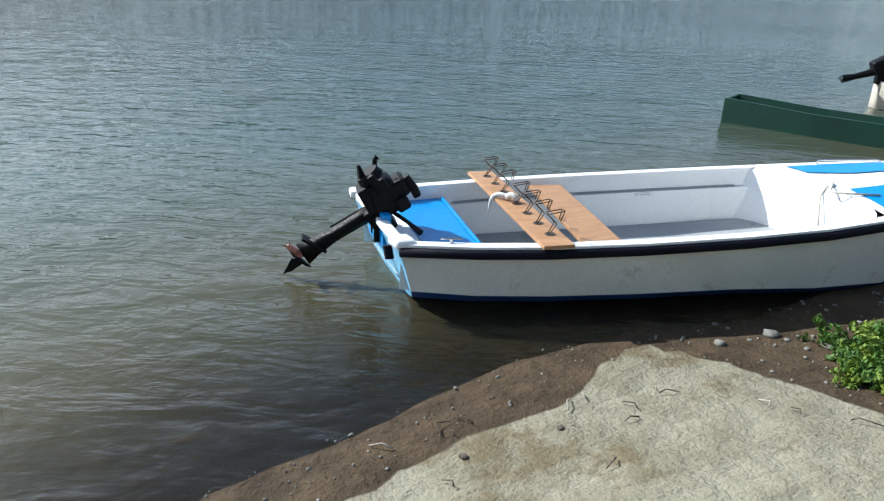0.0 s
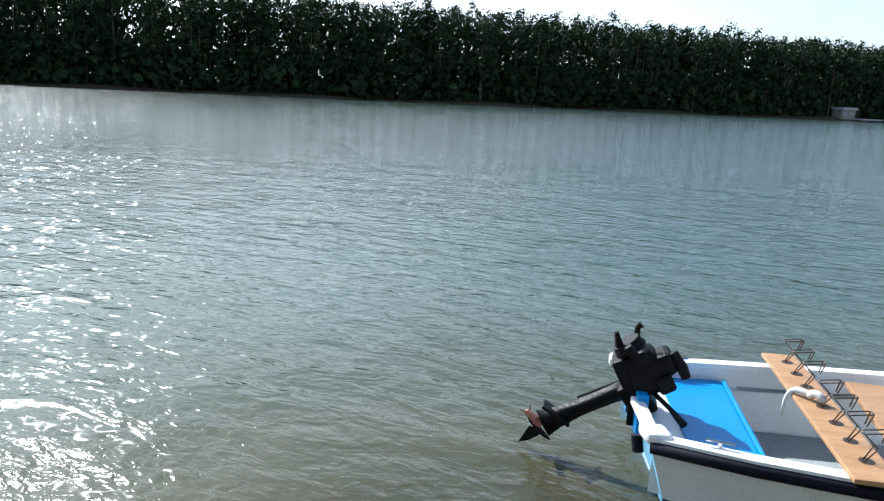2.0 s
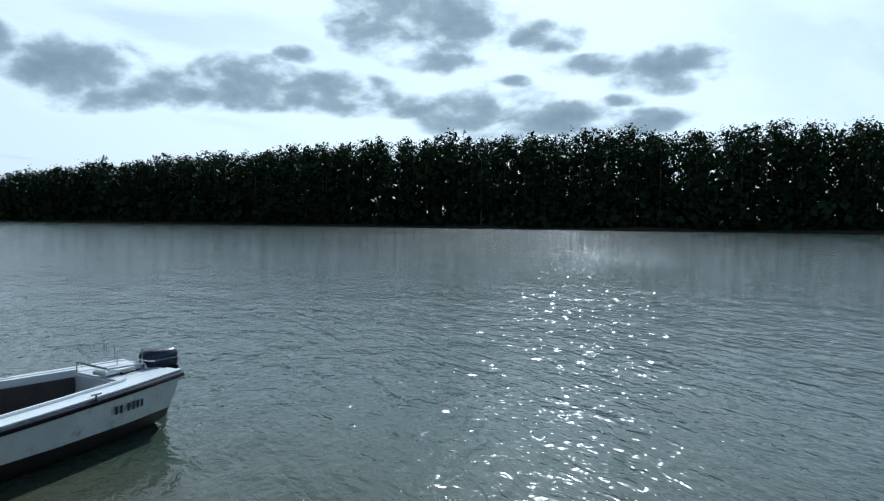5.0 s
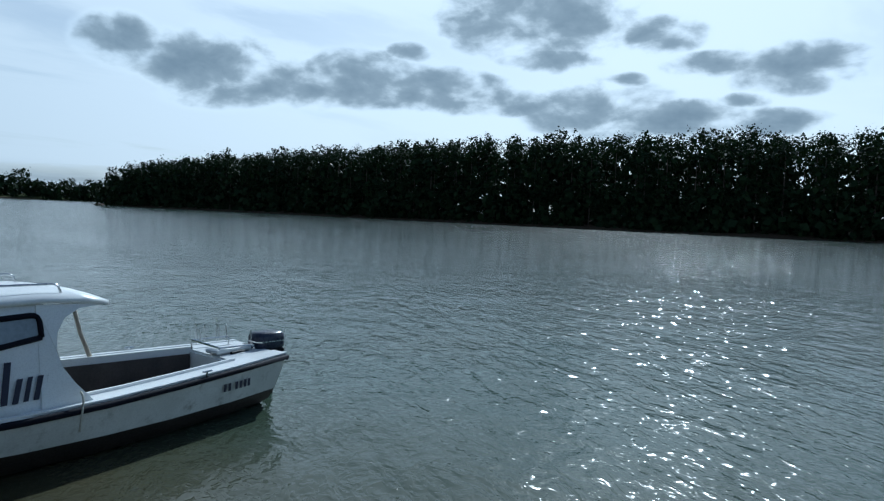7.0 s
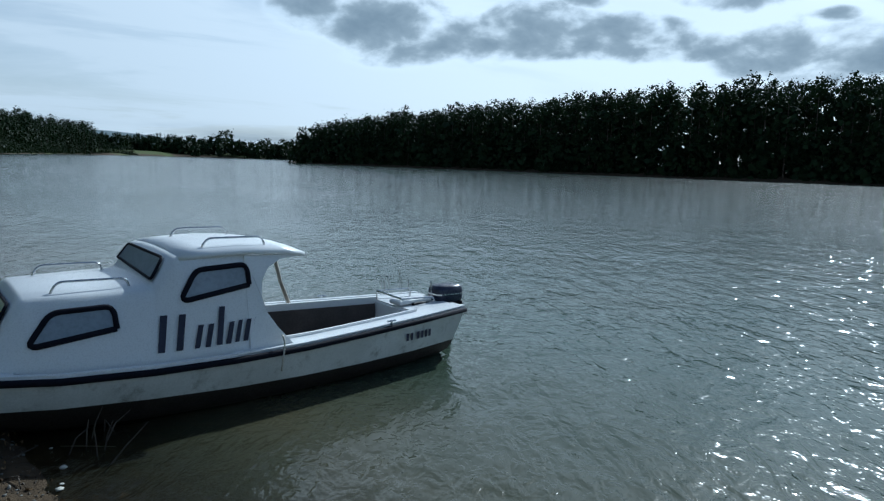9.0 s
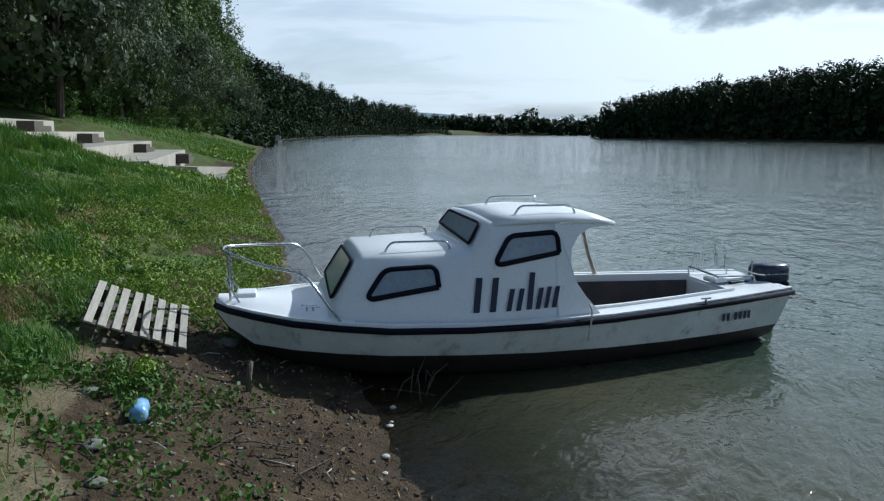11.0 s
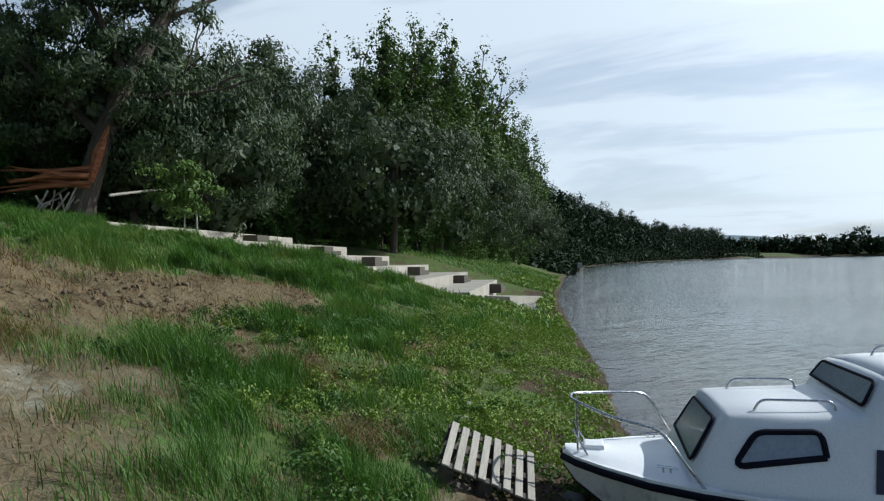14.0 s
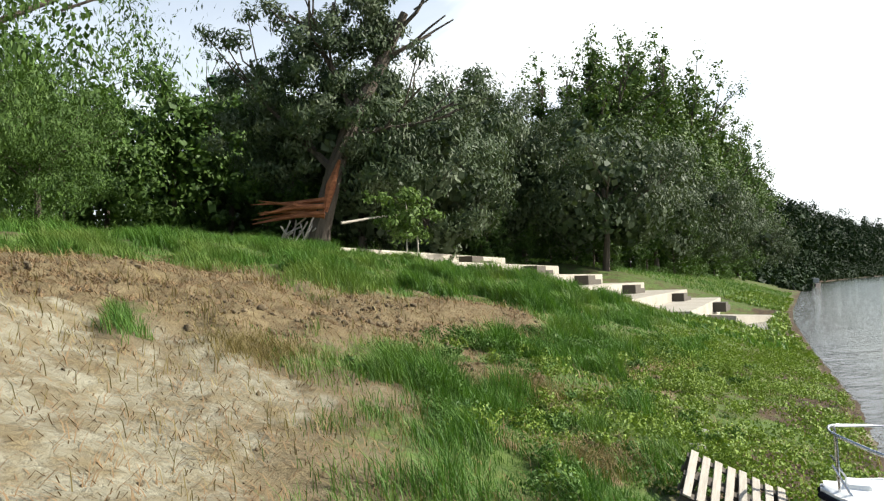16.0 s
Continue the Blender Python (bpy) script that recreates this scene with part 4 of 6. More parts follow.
    top_z = lambda x: float(np.interp(x, [1.94, 2.4, 2.96, 2.99, 3.12, 3.14, 3.96, 3.99, 4.24], [1.2, 1.22, 1.195, 1.18, 0.98, 0.965, 0.945, 0.92, 0.50]))

    def wall_y(x, z):
        z0 = gun(x) + 0.01
        b0 = beam(x) - 0.1
        f = (z - z0) / max(0.05, top_z(x) - z0)
        return b0 + (top_w(x) - b0) * (0.55 * f + 0.45 * f * f)

    secs = []
    for x in (2.4, 2.7, 2.95, 2.99, 3.12, 3.15, 3.55, 3.95, 3.99, 4.1, 4.24):
        z0, zt = gun(x) - 0.01, top_z(x)
        half = [(wall_y(x, z0 + (zt - z0) * f), z0 + (zt - z0) * f) for f in (0, 0.3, 0.6, 0.85, 0.965)] + [(top_w(x) - 0.035, zt + 0.006), (top_w(x) * 0.5, zt + 0.022), (0, zt + 0.027)]
        secs.append([(x, y, z) for y, z in half] + [(x, -y, z) for y, z in half[-2::-1]])
    cab = loft(secs, False)
    part("cabin_shell", cab, WHITE, ob, "smooth white cabin moulding", True)
    part("cabin_bulkhead", box((0.03, 1.3, 0.62), pose(2.45, 0, 0.72)), WHITE, ob)
    part("cabin_door", box((0.02, 0.5, 0.55), pose(2.43, -0.1, 0.7), 0.004), TINT, ob)
    roof = loft([[(x, -w_, z - 0.035), (x, -w_, z), (x, -w_ * 0.5, z + 0.02), (x, 0, z + 0.025), (x, w_ * 0.5, z + 0.02), (x, w_, z), (x, w_, z - 0.035)] for x, w_, z in ((1.93, 0.69, 1.195), (2.1, 0.695, 1.222), (2.4, 0.69, 1.235), (2.7, 0.665, 1.225), (2.94, 0.635, 1.205))], True)
    part("cabin_roof", roof, WHITE, ob, "white roof running out over the cockpit", True)
    curve = [(2.45, 0.46), (2.45, 1.19), (1.99, 1.18), (1.99, 1.165), (2.15, 1.15), (2.26, 1.09), (2.32, 0.99), (2.335, 0.87), (2.3, 0.74), (2.22, 0.62), (2.08, 0.46)]
    for sign in (1, -1):
        b = bmesh.new()
        outer = [b.verts.new((x, sign * (0.825 - 0.15 * max(0, (z - 0.46) / 0.74) ** 1.5), z)) for x, z in curve]
        inner = [b.verts.new((x, sign * (0.79 - 0.15 * max(0, (z - 0.46) / 0.74) ** 1.5), z)) for x, z in curve]
        b.faces.new(outer), b.faces.new(inner[::-1])
        for i in range(len(curve)):
            j = (i + 1) % len(curve)
            b.faces.new((outer[i], inner[i], inner[j], outer[j]))
        part("cabin_wing", b, WHITE, ob)
    # windows
    for sign in (1, -1):
        for quad in (((3.965, 0.645), (3.405, 0.665), (3.415, 0.875), (3.81, 0.855)), ((2.965, 0.885), (2.425, 0.905), (2.435, 1.125), (2.83, 1.10))):
            loop = rounded([Vector((x, 0, z)) for x, z in (*quad, quad[0], quad[1])], 0.06, 4)[5:]
            loop = loop[:-1]
            pts = [(p.x, sign * (wall_y(p.x, p.z) + 0.008), p.z) for p in loop]
            win = part("side_window", (lambda b: (b.faces.new([b.verts.new(p) for p in pts]), b)[1])(bmesh.new()), TINT, ob, "tinted pane with curtain behind")
            part("window_seal", tube(pts + pts[:1], 0.021, 6), RUBBER, win, "black rubber seal", True)
    for x0, x1, w0, w1 in ((4.19, 4.02, 0.46, 0.4), (3.105, 3.005, 0.56, 0.5)):
        z0, z1 = top_z(x0) + 0.03, top_z(x1) + 0.03
        pts = [(x0 + 0.02, w0, z0), (x0 + 0.02, -w0, z0), (x1 + 0.02, -w1, z1), (x1 + 0.02, w1, z1)]
        loop = rounded([Vector(p) for p in (*pts, pts[0], pts[1])], 0.04, 3)[4:-1]
        win = part("front_window", (lambda b: (b.faces.new([b.verts.new(p) for p in loop]), b)[1])(bmesh.new()), TINT, ob, "tinted windscreen pane")
        part("window_seal", tube(loop + loop[:1], 0.012, 6), RUBBER, win, "", True)
    # rails
    for x0, x1, y, z in ((3.245, 3.79, 0.455, 0.965), (3.245, 3.79, -0.455, 0.965), (2.17, 2.71, 0.435, 1.235), (2.17, 2.71, -0.435, 1.235)):
        part("roof_rail", tube(rounded([(x0, y, z - 0.02), (x0 + 0.03, y, z + 0.075), (x1 - 0.05, y * 0.97, z + 0.075), (x1, y * 0.95, z - 0.03)], 0.06), 0.0095, 8), STEEL, ob, "polished steel grab rail", True)
    rail = rounded([(4.14, 0.745, 0.46), (4.41, 0.54, 0.83), (4.75, 0.36, 0.88), (5.03, 0.13, 0.96), (5.03, -0.13, 0.96), (4.75, -0.36, 0.93), (4.41, -0.54, 0.9), (4.14, -0.745, 0.46)], 0.1, 5)
    part("bow_rail", tube(rail, 0.0125, 8), STEEL, ob, "polished steel bow rail", True)
    for sign in (1, -1):
        part("bow_stanchion", tube([(4.98, sign * 0.13, 0.53), (4.99, sign * 0.18, 0.945)], 0.011, 8), STEEL, ob)
        part("bow_stay", tube([(4.9, sign * 0.2, 0.53), (5.02, sign * 0.15, 0.74)], 0.008, 6), STEEL, ob)
        b = tube([(4.3, sign * 0.52, 0.565), (4.44, sign * 0.49, 0.57)], 0.009, 6)
        add_tube(b, [(4.35, sign * 0.51, 0.53), (4.35, sign * 0.51, 0.565)], 0.008, 6), add_tube(b, [(4.4, sign * 0.5, 0.53), (4.4, sign * 0.5, 0.565)], 0.008, 6)
        part("cleat", b, STEEL, ob)
        b = tube([(1.0, sign * 0.68, 0.515), (1.1, sign * 0.69, 0.515)], 0.008, 6)
        add_tube(b, [(1.05, sign * 0.685, 0.46), (1.05, sign * 0.685, 0.515)], 0.01, 6)
        part("cleat", b, STEEL, ob)
    part("mooring_line", tube(rounded([(2.2, 0.85, 0.56), (2.2, 0.9, 0.52), (2.22, 0.925, 0.42), (2.23, 0.91, 0.28)], 0.04), 0.008, 6), CREAM, ob, "short blue-white rope over the gunwale", True)
    part("roof_prop", tube([(1.45, -0.62, 0.46), (1.6, -0.52, 0.74), (1.68, -0.46, 0.96), (1.96, -0.42, 1.19)], [0.022, 0.019, 0.021, 0.018], 7), OLDWOOD, ob, "crooked bare branch propping the roof", True)
    # lettering as bars: place along, low and high edge, slant, thickness
    def bar(x, z0, z1, slant, wide, y_of):
        pts = [(x - wide / 2, z0), (x + wide / 2, z0), (x + wide / 2 - slant, z1), (x - wide / 2 - slant, z1)]
        return (lambda b: (b.faces.new([b.verts.new((px, y_of(px, pz) + 0.014, pz)) for px, pz in pts]), b)[1])(bmesh.new())
    for x, z0, z1, wd in ((3.13, 0.53, 0.79, 0.05), (3.0, 0.53, 0.79, 0.05), (2.87, 0.53, 0.7, 0.04), (2.79, 0.53, 0.7, 0.04), (2.7, 0.535, 0.82, 0.045), (2.63, 0.535, 0.7, 0.04),
                          (2.56, 0.54, 0.705, 0.035), (2.49, 0.54, 0.705, 0.04), (2.415, 0.545, 0.71, 0.045)):
        part("lettering_bar", bar(x, z0, z1, 0.04, wd, wall_y), INK, ob, "dark name bar on the cabin side")
    hull_y = lambda x, z: beam(x) * float(np.interp(z, [0.1, 0.28, 0.45], [0.93, 0.985, 1.0])) + 0.003
    for x in (0.84, 0.785, 0.7, 0.645, 0.59, 0.54):
        part("number_bar", bar(x, 0.29, 0.36, 0.0, 0.034, hull_y), INK, ob, "dark registration bar")
    return ob


def tank_motor(m):
    """A closed outboard with cowl, bracket, leg and tiller."""
    ob = rig("outboard_motor", m, "navy outboard motor clamped to the white transom", "motor")
    cowl = loft([[(x * k - 0.02, y * k, z) for x, y in ((0.2, 0.09), (0.15, 0.13), (-0.15, 0.13), (-0.21, 0.08), (-0.21, -0.08), (-0.15, -0.13), (0.15, -0.13), (0.2, -0.09))] for z, k in ((0.06, 0.86), (0.085, 1.0), (0.2, 0.98), (0.245, 0.9), (0.262, 0.7))], True)
    part("cowl", cowl, NAVY, ob, "navy cowl with pale stripe", True)
    part("stripe", loft([[(x * k - 0.02, y * k, z) for x, y in ((0.2, 0.09), (0.15, 0.13), (-0.15, 0.13), (-0.21, 0.08), (-0.21, -0.08), (-0.15, -0.13), (0.15, -0.13), (0.2, -0.09))] for z, k in ((0.15, 1.0), (0.165, 1.0))], True, False), STEEL, ob)
    part("engine_pan", box((0.38, 0.24, 0.07), pose(-0.02, 0, 0.03), 0.02), MOTOR, ob)
    part("leg", box((0.12, 0.07, 0.75), pose(-0.06, 0, -0.38), 0.02), MOTOR, ob)
    part("clamp", box((0.12, 0.2, 0.2), pose(0.1, 0, -0.04), 0.015), MOTOR, ob)
    part("tiller", tube([(0.15, 0.05, 0.05), (0.42, 0.1, 0.09), (0.55, 0.12, 0.08)], [0.015, 0.014, 0.02], 8), MOTOR, ob)
    part("fuel_rail", tube(rounded([(0.22, 0.1, -0.06), (0.22, 0.1, 0.12), (0.22, -0.1, 0.12), (0.22, -0.1, -0.06)], 0.03), 0.008, 6), STEEL, ob)
    return ob


CABIN_AT = pose(-6.903, 3.295, 0, 0, 0, -76.8)
cabin_boat(CABIN_AT)
tank_motor(CABIN_AT @ pose(-0.07, 0.0, 0.43) @ Matrix.Scale(0.88, 4))


def rod_rack(m):
    ob = rig("rod_rack", m, "thin steel rod rack on the aft deck of the boat", "rack")
    part("base_rail", tube(rounded([(0.55, -0.45, 0.0), (0.55, -0.45, 0.1), (0.1, -0.4, 0.1), (0.1, -0.4, 0.0)], 0.03), 0.01, 6), STEEL, ob)
    part("base_rail", tube(rounded([(0.5, 0.1, 0.0), (0.5, 0.1, 0.07), (0.08, 0.15, 0.07), (0.08, 0.15, 0.0)], 0.03), 0.01, 6), STEEL, ob)
    part("cross_rail", tube([(0.55, -0.45, 0.1), (0.5, 0.1, 0.07)], 0.012, 6), STEEL, ob)
    for x, y, t in ((0.52, -0.4, 0.2), (0.46, -0.42, 0.13), (0.4, -0.42, 0.17), (0.25, -0.42, 0.26), (0.22, -0.42, 0.16), (0.1, 0.12, 0.15), (0.13, -0.4, 0.14)):
        part("rod_holder", tube(rounded([(x, y, 0.05), (x, y, 0.1 + t), (x + 0.03, y + 0.02, 0.1 + t), (x + 0.03, y + 0.02, 0.05 + t)], 0.012), 0.005, 5), STEEL, ob)
    part("cushion", box((0.5, 0.22, 0.05), pose(0.32, 0.0, 0.03, 0, 0, 8), 0.02), WHITE, ob)
    return ob


rod_rack(CABIN_AT @ pose(0.08, 0, 0.5) @ Matrix.Diagonal((0.9, 0.75, 0.9, 1)))

# ---------- blue and white open boat ----------
OPEN = [(0.0, 0.56, 0.42, -0.02), (0.5, 0.67, 0.425, -0.05), (1.0, 0.735, 0.43, -0.07), (1.6, 0.77, 0.44, -0.07), (2.3, 0.775, 0.455, -0.06), (2.9, 0.755, 0.475, -0.04),
        (3.5, 0.69, 0.505, 0.0), (4.1, 0.56, 0.55, 0.05), (4.6, 0.36, 0.6, 0.12), (4.95, 0.05, 0.65, 0.3)]


def open_boat(m):
    ob = rig("open_boat", m, "white open fishing boat with blue trim, half aground", "boat")
    xs = [r[0] for r in OPEN]
    beam = lambda x: float(np.interp(x, xs, [r[1] for r in OPEN]))
    gun = lambda x: float(np.interp(x, xs, [r[2] for r in OPEN]))
    keel = lambda x: float(np.interp(x, xs, [r[3] for r in OPEN]))
    upper, lower = [], []
    for i, (x, b, gz, kz) in enumerate(OPEN):
        rk = 0.16 if i == 0 else 0
        split = float(np.interp(x, [0, 2.4, 3.2], [0.105, 0.08, 0.02])) + max(kz, 0)
        tr = (lambda z: 0.136 * (1 - z / 0.42) if i == 0 else 0.0)
        half = [(b, gz, 0), (b * 0.975, gz * 0.6 + split * 0.4, tr(gz * 0.6 + split * 0.4)), (b * 0.93, split, tr(split))]
        upper.append([(x + dx, -y, z) for y, z, dx in half]), lower.append((x, b, split, kz, rk))
    for sign in (1, -1):
        part("hull_side", loft([[(x, y * -sign, z) for x, y, z in s_] for s_ in upper], False), HULL, ob, "scuffed off-white hull side", True)
        part("hull_bottom", loft([[(x + rk * 0.6375, sign * b * 0.93, sp), (x + rk * 0.76, sign * b * 0.86, sp - 0.06 if kz < 0.04 else kz + 0.02), (x + rk * 1.01, 0, kz - 0.06)] for x, b, sp, kz, rk in lower], False), DARKBLUE, ob, "dark blue painted bottom", True)
        part("rub_rail", tube([(x, sign * (b + 0.008), gz - 0.03) for x, b, gz, _ in OPEN], 0.03, 8), RUBBER, ob, "black rub rail", True)
        part("gunwale", side_strip(OPEN, lambda z: z + 0.015, 0.075, 0.03, sign), WHITE, ob, "white gunwale")
        part("inner_side", loft([[(x, sign * (beam(x) - 0.07), gun(x)), (x, sign * (beam(x) - 0.085), gun(x) - 0.13), (x, sign * (beam(x) - 0.12), gun(x) - 0.135), (x, sign * (beam(x) - 0.15), keel(x) + 0.1)] for x in (0.05, 0.5, 1.0, 1.6, 2.3, 2.9, 3.4)], False), WHITE, ob, "white inner side with a ledge")
        # Grey strip laid along under the ledge stands for its shadow.
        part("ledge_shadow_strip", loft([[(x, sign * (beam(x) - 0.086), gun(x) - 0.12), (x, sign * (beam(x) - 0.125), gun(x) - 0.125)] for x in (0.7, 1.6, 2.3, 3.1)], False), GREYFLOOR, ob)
    b = bmesh.new()
    outline = [(0.56, 0.42), (0.546, 0.294), (0.521, 0.105), (0.482, 0.045), (0, -0.08), (-0.482, 0.045), (-0.521, 0.105), (-0.546, 0.294), (-0.56, 0.42)]
    b.faces.new([b.verts.new((0.136 * (1 - z / 0.42), y, z)) for y, z in outline])
    part("transom", b, LIGHTBLUE, ob, "light blue transom")
    part("transom_cap", box((0.07, 1.14, 0.05), pose(0.03, 0, 0.42), 0.012), WHITE, ob)
    part("motor_pad", box((0.06, 0.34, 0.24), pose(0.05, 0.02, 0.36), 0.008), BLUE, ob, "blue engine pad")
    for sign in (1, -1):
        part("corner_block", box((0.14, 0.13, 0.06), pose(0.04, sign * 0.5, 0.43, 0, 0, -sign * 10), 0.02), WHITE, ob)
        part("cleat", add_tube(tube([(0.28, sign * 0.56, 0.465), (0.42, sign * 0.58, 0.465)], 0.008, 6), [(0.35, sign * 0.57, 0.42), (0.35, sign * 0.57, 0.465)], 0.012, 6), STEEL, ob)
    part("rubber_fender", tube([(-0.045, -0.47, 0.40), (-0.035, -0.49, 0.32)], 0.028, 8), RUBBER, ob)
    part("floor", loft([[(x, -(beam(x) - 0.16), keel(x) + 0.11), (x, beam(x) - 0.16, keel(x) + 0.11)] for x in (0.1, 0.8, 1.6, 2.4, 3.34)], False), GREYFLOOR, ob, "grey painted floor")
    part("stern_thwart", loft([[(x, -(beam(x) - 0.085), 0.335), (x, beam(x) - 0.085, 0.335), (x, beam(x) - 0.085, 0.3), (x, -(beam(x) - 0.085), 0.3)] for x in (0.06, 0.25)], True), WHITE, ob)
    part("stern_hatch", loft([[(x, -(beam(x) - 0.1), 0.345), (x, beam(x) - 0.1, 0.345), (x, beam(x) - 0.1, 0.315), (x, -(beam(x) - 0.1), 0.315)] for x in (0.25, 0.6)], True), BLUE, ob, "bright blue stern locker lid")
    part("locker_edge", box((0.022, 1.12, 0.045), pose(0.615, 0, 0.34), 0.004), BLUE, ob)
    part("locker_front", box((0.02, 1.08, 0.28), pose(0.6, 0, 0.17)), BLUE, ob)
    # foredeck with two blue panels
    deck = loft([[(x, sgn * (beam(x) - 0.05) * k, gun(x) + 0.012 + 0.04 * (1 - k * k)) for sgn, k in ((1, 1), (1, 0.6), (1, 0.2), (-1, 0.2), (-1, 0.6), (-1, 1))] for x in (3.42, 3.6, 3.85, 4.2, 4.6, 4.9)], False)
    part("foredeck", deck, WHITE, ob, "white foredeck", True)
    part("fore_bulkhead", loft([[(3.45 - 0.16 * abs(y / 0.68) ** 5, y, gun(3.42) + 0.012 + 0.04 * (1 - (y / 0.68) ** 2)), (3.38 - 0.18 * abs(y / 0.68) ** 4, y, gun(3.42) - 0.01), (3.33 - 0.2 * abs(y / 0.68) ** 4, y * 0.96, 0.26), (3.29 - 0.22 * abs(y / 0.68) ** 4, y * 0.9, 0.07)] for y in [0.68 * k / 8 for k in range(-8, 9)]], False), WHITE, ob, "rounded white bulkhead", True)
    for sign in (1, -1):
        rows_ = [[(x, sign * y, gun(x) + 0.02 + 0.04 * (1 - min(1, (y / (beam(x) - 0.05)) ** 2))) for y in (y0, (y0 + y1) / 2, y1)] for x, y0, y1 in ((3.5, 0.3 if sign > 0 else 0.16, 0.57), (3.8, 0.16, 0.52), (4.3, 0.1, 0.4), (4.6, 0.05, 0.22))]
        part("deck_panel", loft(rows_, False), BLUE, ob, "blue non-slip deck panel", True)
        part("deck_handrail", tube(rounded([(3.8, sign * 0.58, 0.53), (3.82, sign * 0.58, 0.575), (4.3, sign * 0.46, 0.6), (4.32, sign * 0.46, 0.55)], 0.02), 0.009, 6), STEEL, ob)
        part("side_vent", box((0.16, 0.012, 0.02), pose(2.3, sign * 0.655, 0.3)), STEEL, ob)
    part("drain_fitting", tube([(3.34, -0.25, 0.24), (3.27, -0.25, 0.24)], [0.03, 0.022], 8), STEEL, ob)
    part("painter_rope", tube(rounded([(3.28, -0.2, 0.27), (3.36, -0.05, 0.5), (3.5, 0.0, 0.57), (3.3, -0.2, 0.55), (3.6, -0.35, 0.57)], 0.06), 0.008, 6), CREAM, ob, "thin rope lying over the deck", True)
    # the stern stands askew
    for child in ob.children:
        for v in child.data.vertices:
            v.co.x -= 0.16 * v.co.y * min(1.0, max(0.0, 1 - v.co.x / 0.9))
    return ob


OPEN_AT = pose(0.95, 4.1, 0, 0, -0.6, -9.8)
open_boat(OPEN_AT)


def thwart(m):
    ob = tagged(part("thwart", box((0.26, 1.28, 0.03), m, 0.004), BOARD), "orange-brown varnished wooden seat board across the boat", "seat board")
    return ob


thwart(OPEN_AT @ pose(1.4, -0.02, 0.40, 0, 0, -2))


def rod_board(m):
    """A board across the gunwales with a row of bent wire rod rests, dark discs for their holes."""
    ob = rig("rod_rest_board", m, "wooden board with bent wire rod rests lying across the boat", "board")
    part("plank", box((0.2, 1.62, 0.024), None, 0.004), BOARD, ob)
    for k in range(7):
        y = 0.66 - 0.2 * k - (0.08 if k > 2 else 0)
        # Nothing is drilled: a dark disc on the plank paints the hole's shade.
        hole = part("hole", tube([(0.015, y, 0.0122), (0.015, y, 0.0138)], 0.035, 12), WIRE, ob, "dark disc standing for the shaded inside of a hole")
        b = bmesh.new()
        for dy in (-0.022, 0.022):
            add_tube(b, rounded([(0.0, y + dy * 0.4, 0.01), (0.045, y + dy, 0.085), (-0.02, y + dy, 0.15), (0.09, y + dy, 0.165), (0.07, y + dy * 0.6, 0.10)], 0.012, 3), 0.0036, 5)
        add_tube(b, [(-0.02, y - 0.022, 0.15), (-0.02, y + 0.022, 0.15)], 0.0036, 5)
        add_tube(b, [(0.09, y - 0.022, 0.165), (0.09, y + 0.022, 0.165)], 0.0036, 5)
        part("wire_rest", b, WIRE, ob, "bent wire rod rest", True)
    return ob


BOARD_AT = OPEN_AT @ pose(0.985, 0.03, 0.462, 0, 0, 2.5)
rod_board(BOARD_AT)
b = tube(rounded([(-0.02, 0.06, 0.03), (-0.06, 0.1, 0.045), (-0.1, 0.14, 0.03), (-0.125, 0.15, -0.03), (-0.13, 0.15, -0.13)], 0.04, 5), [0.02] * 8 + [0.016] * 7 + [0.011] * 5, 6)
add_tube(b, rounded([(0.03, 0.0, 0.03), (0.0, 0.04, 0.06), (-0.03, 0.07, 0.035)], 0.03), 0.024, 6)
rag = part("rag", b, CLOTH, None, "", True)
rag.matrix_world = BOARD_AT
tagged(rag, "twisted white rag lying over the rod board", "rag")


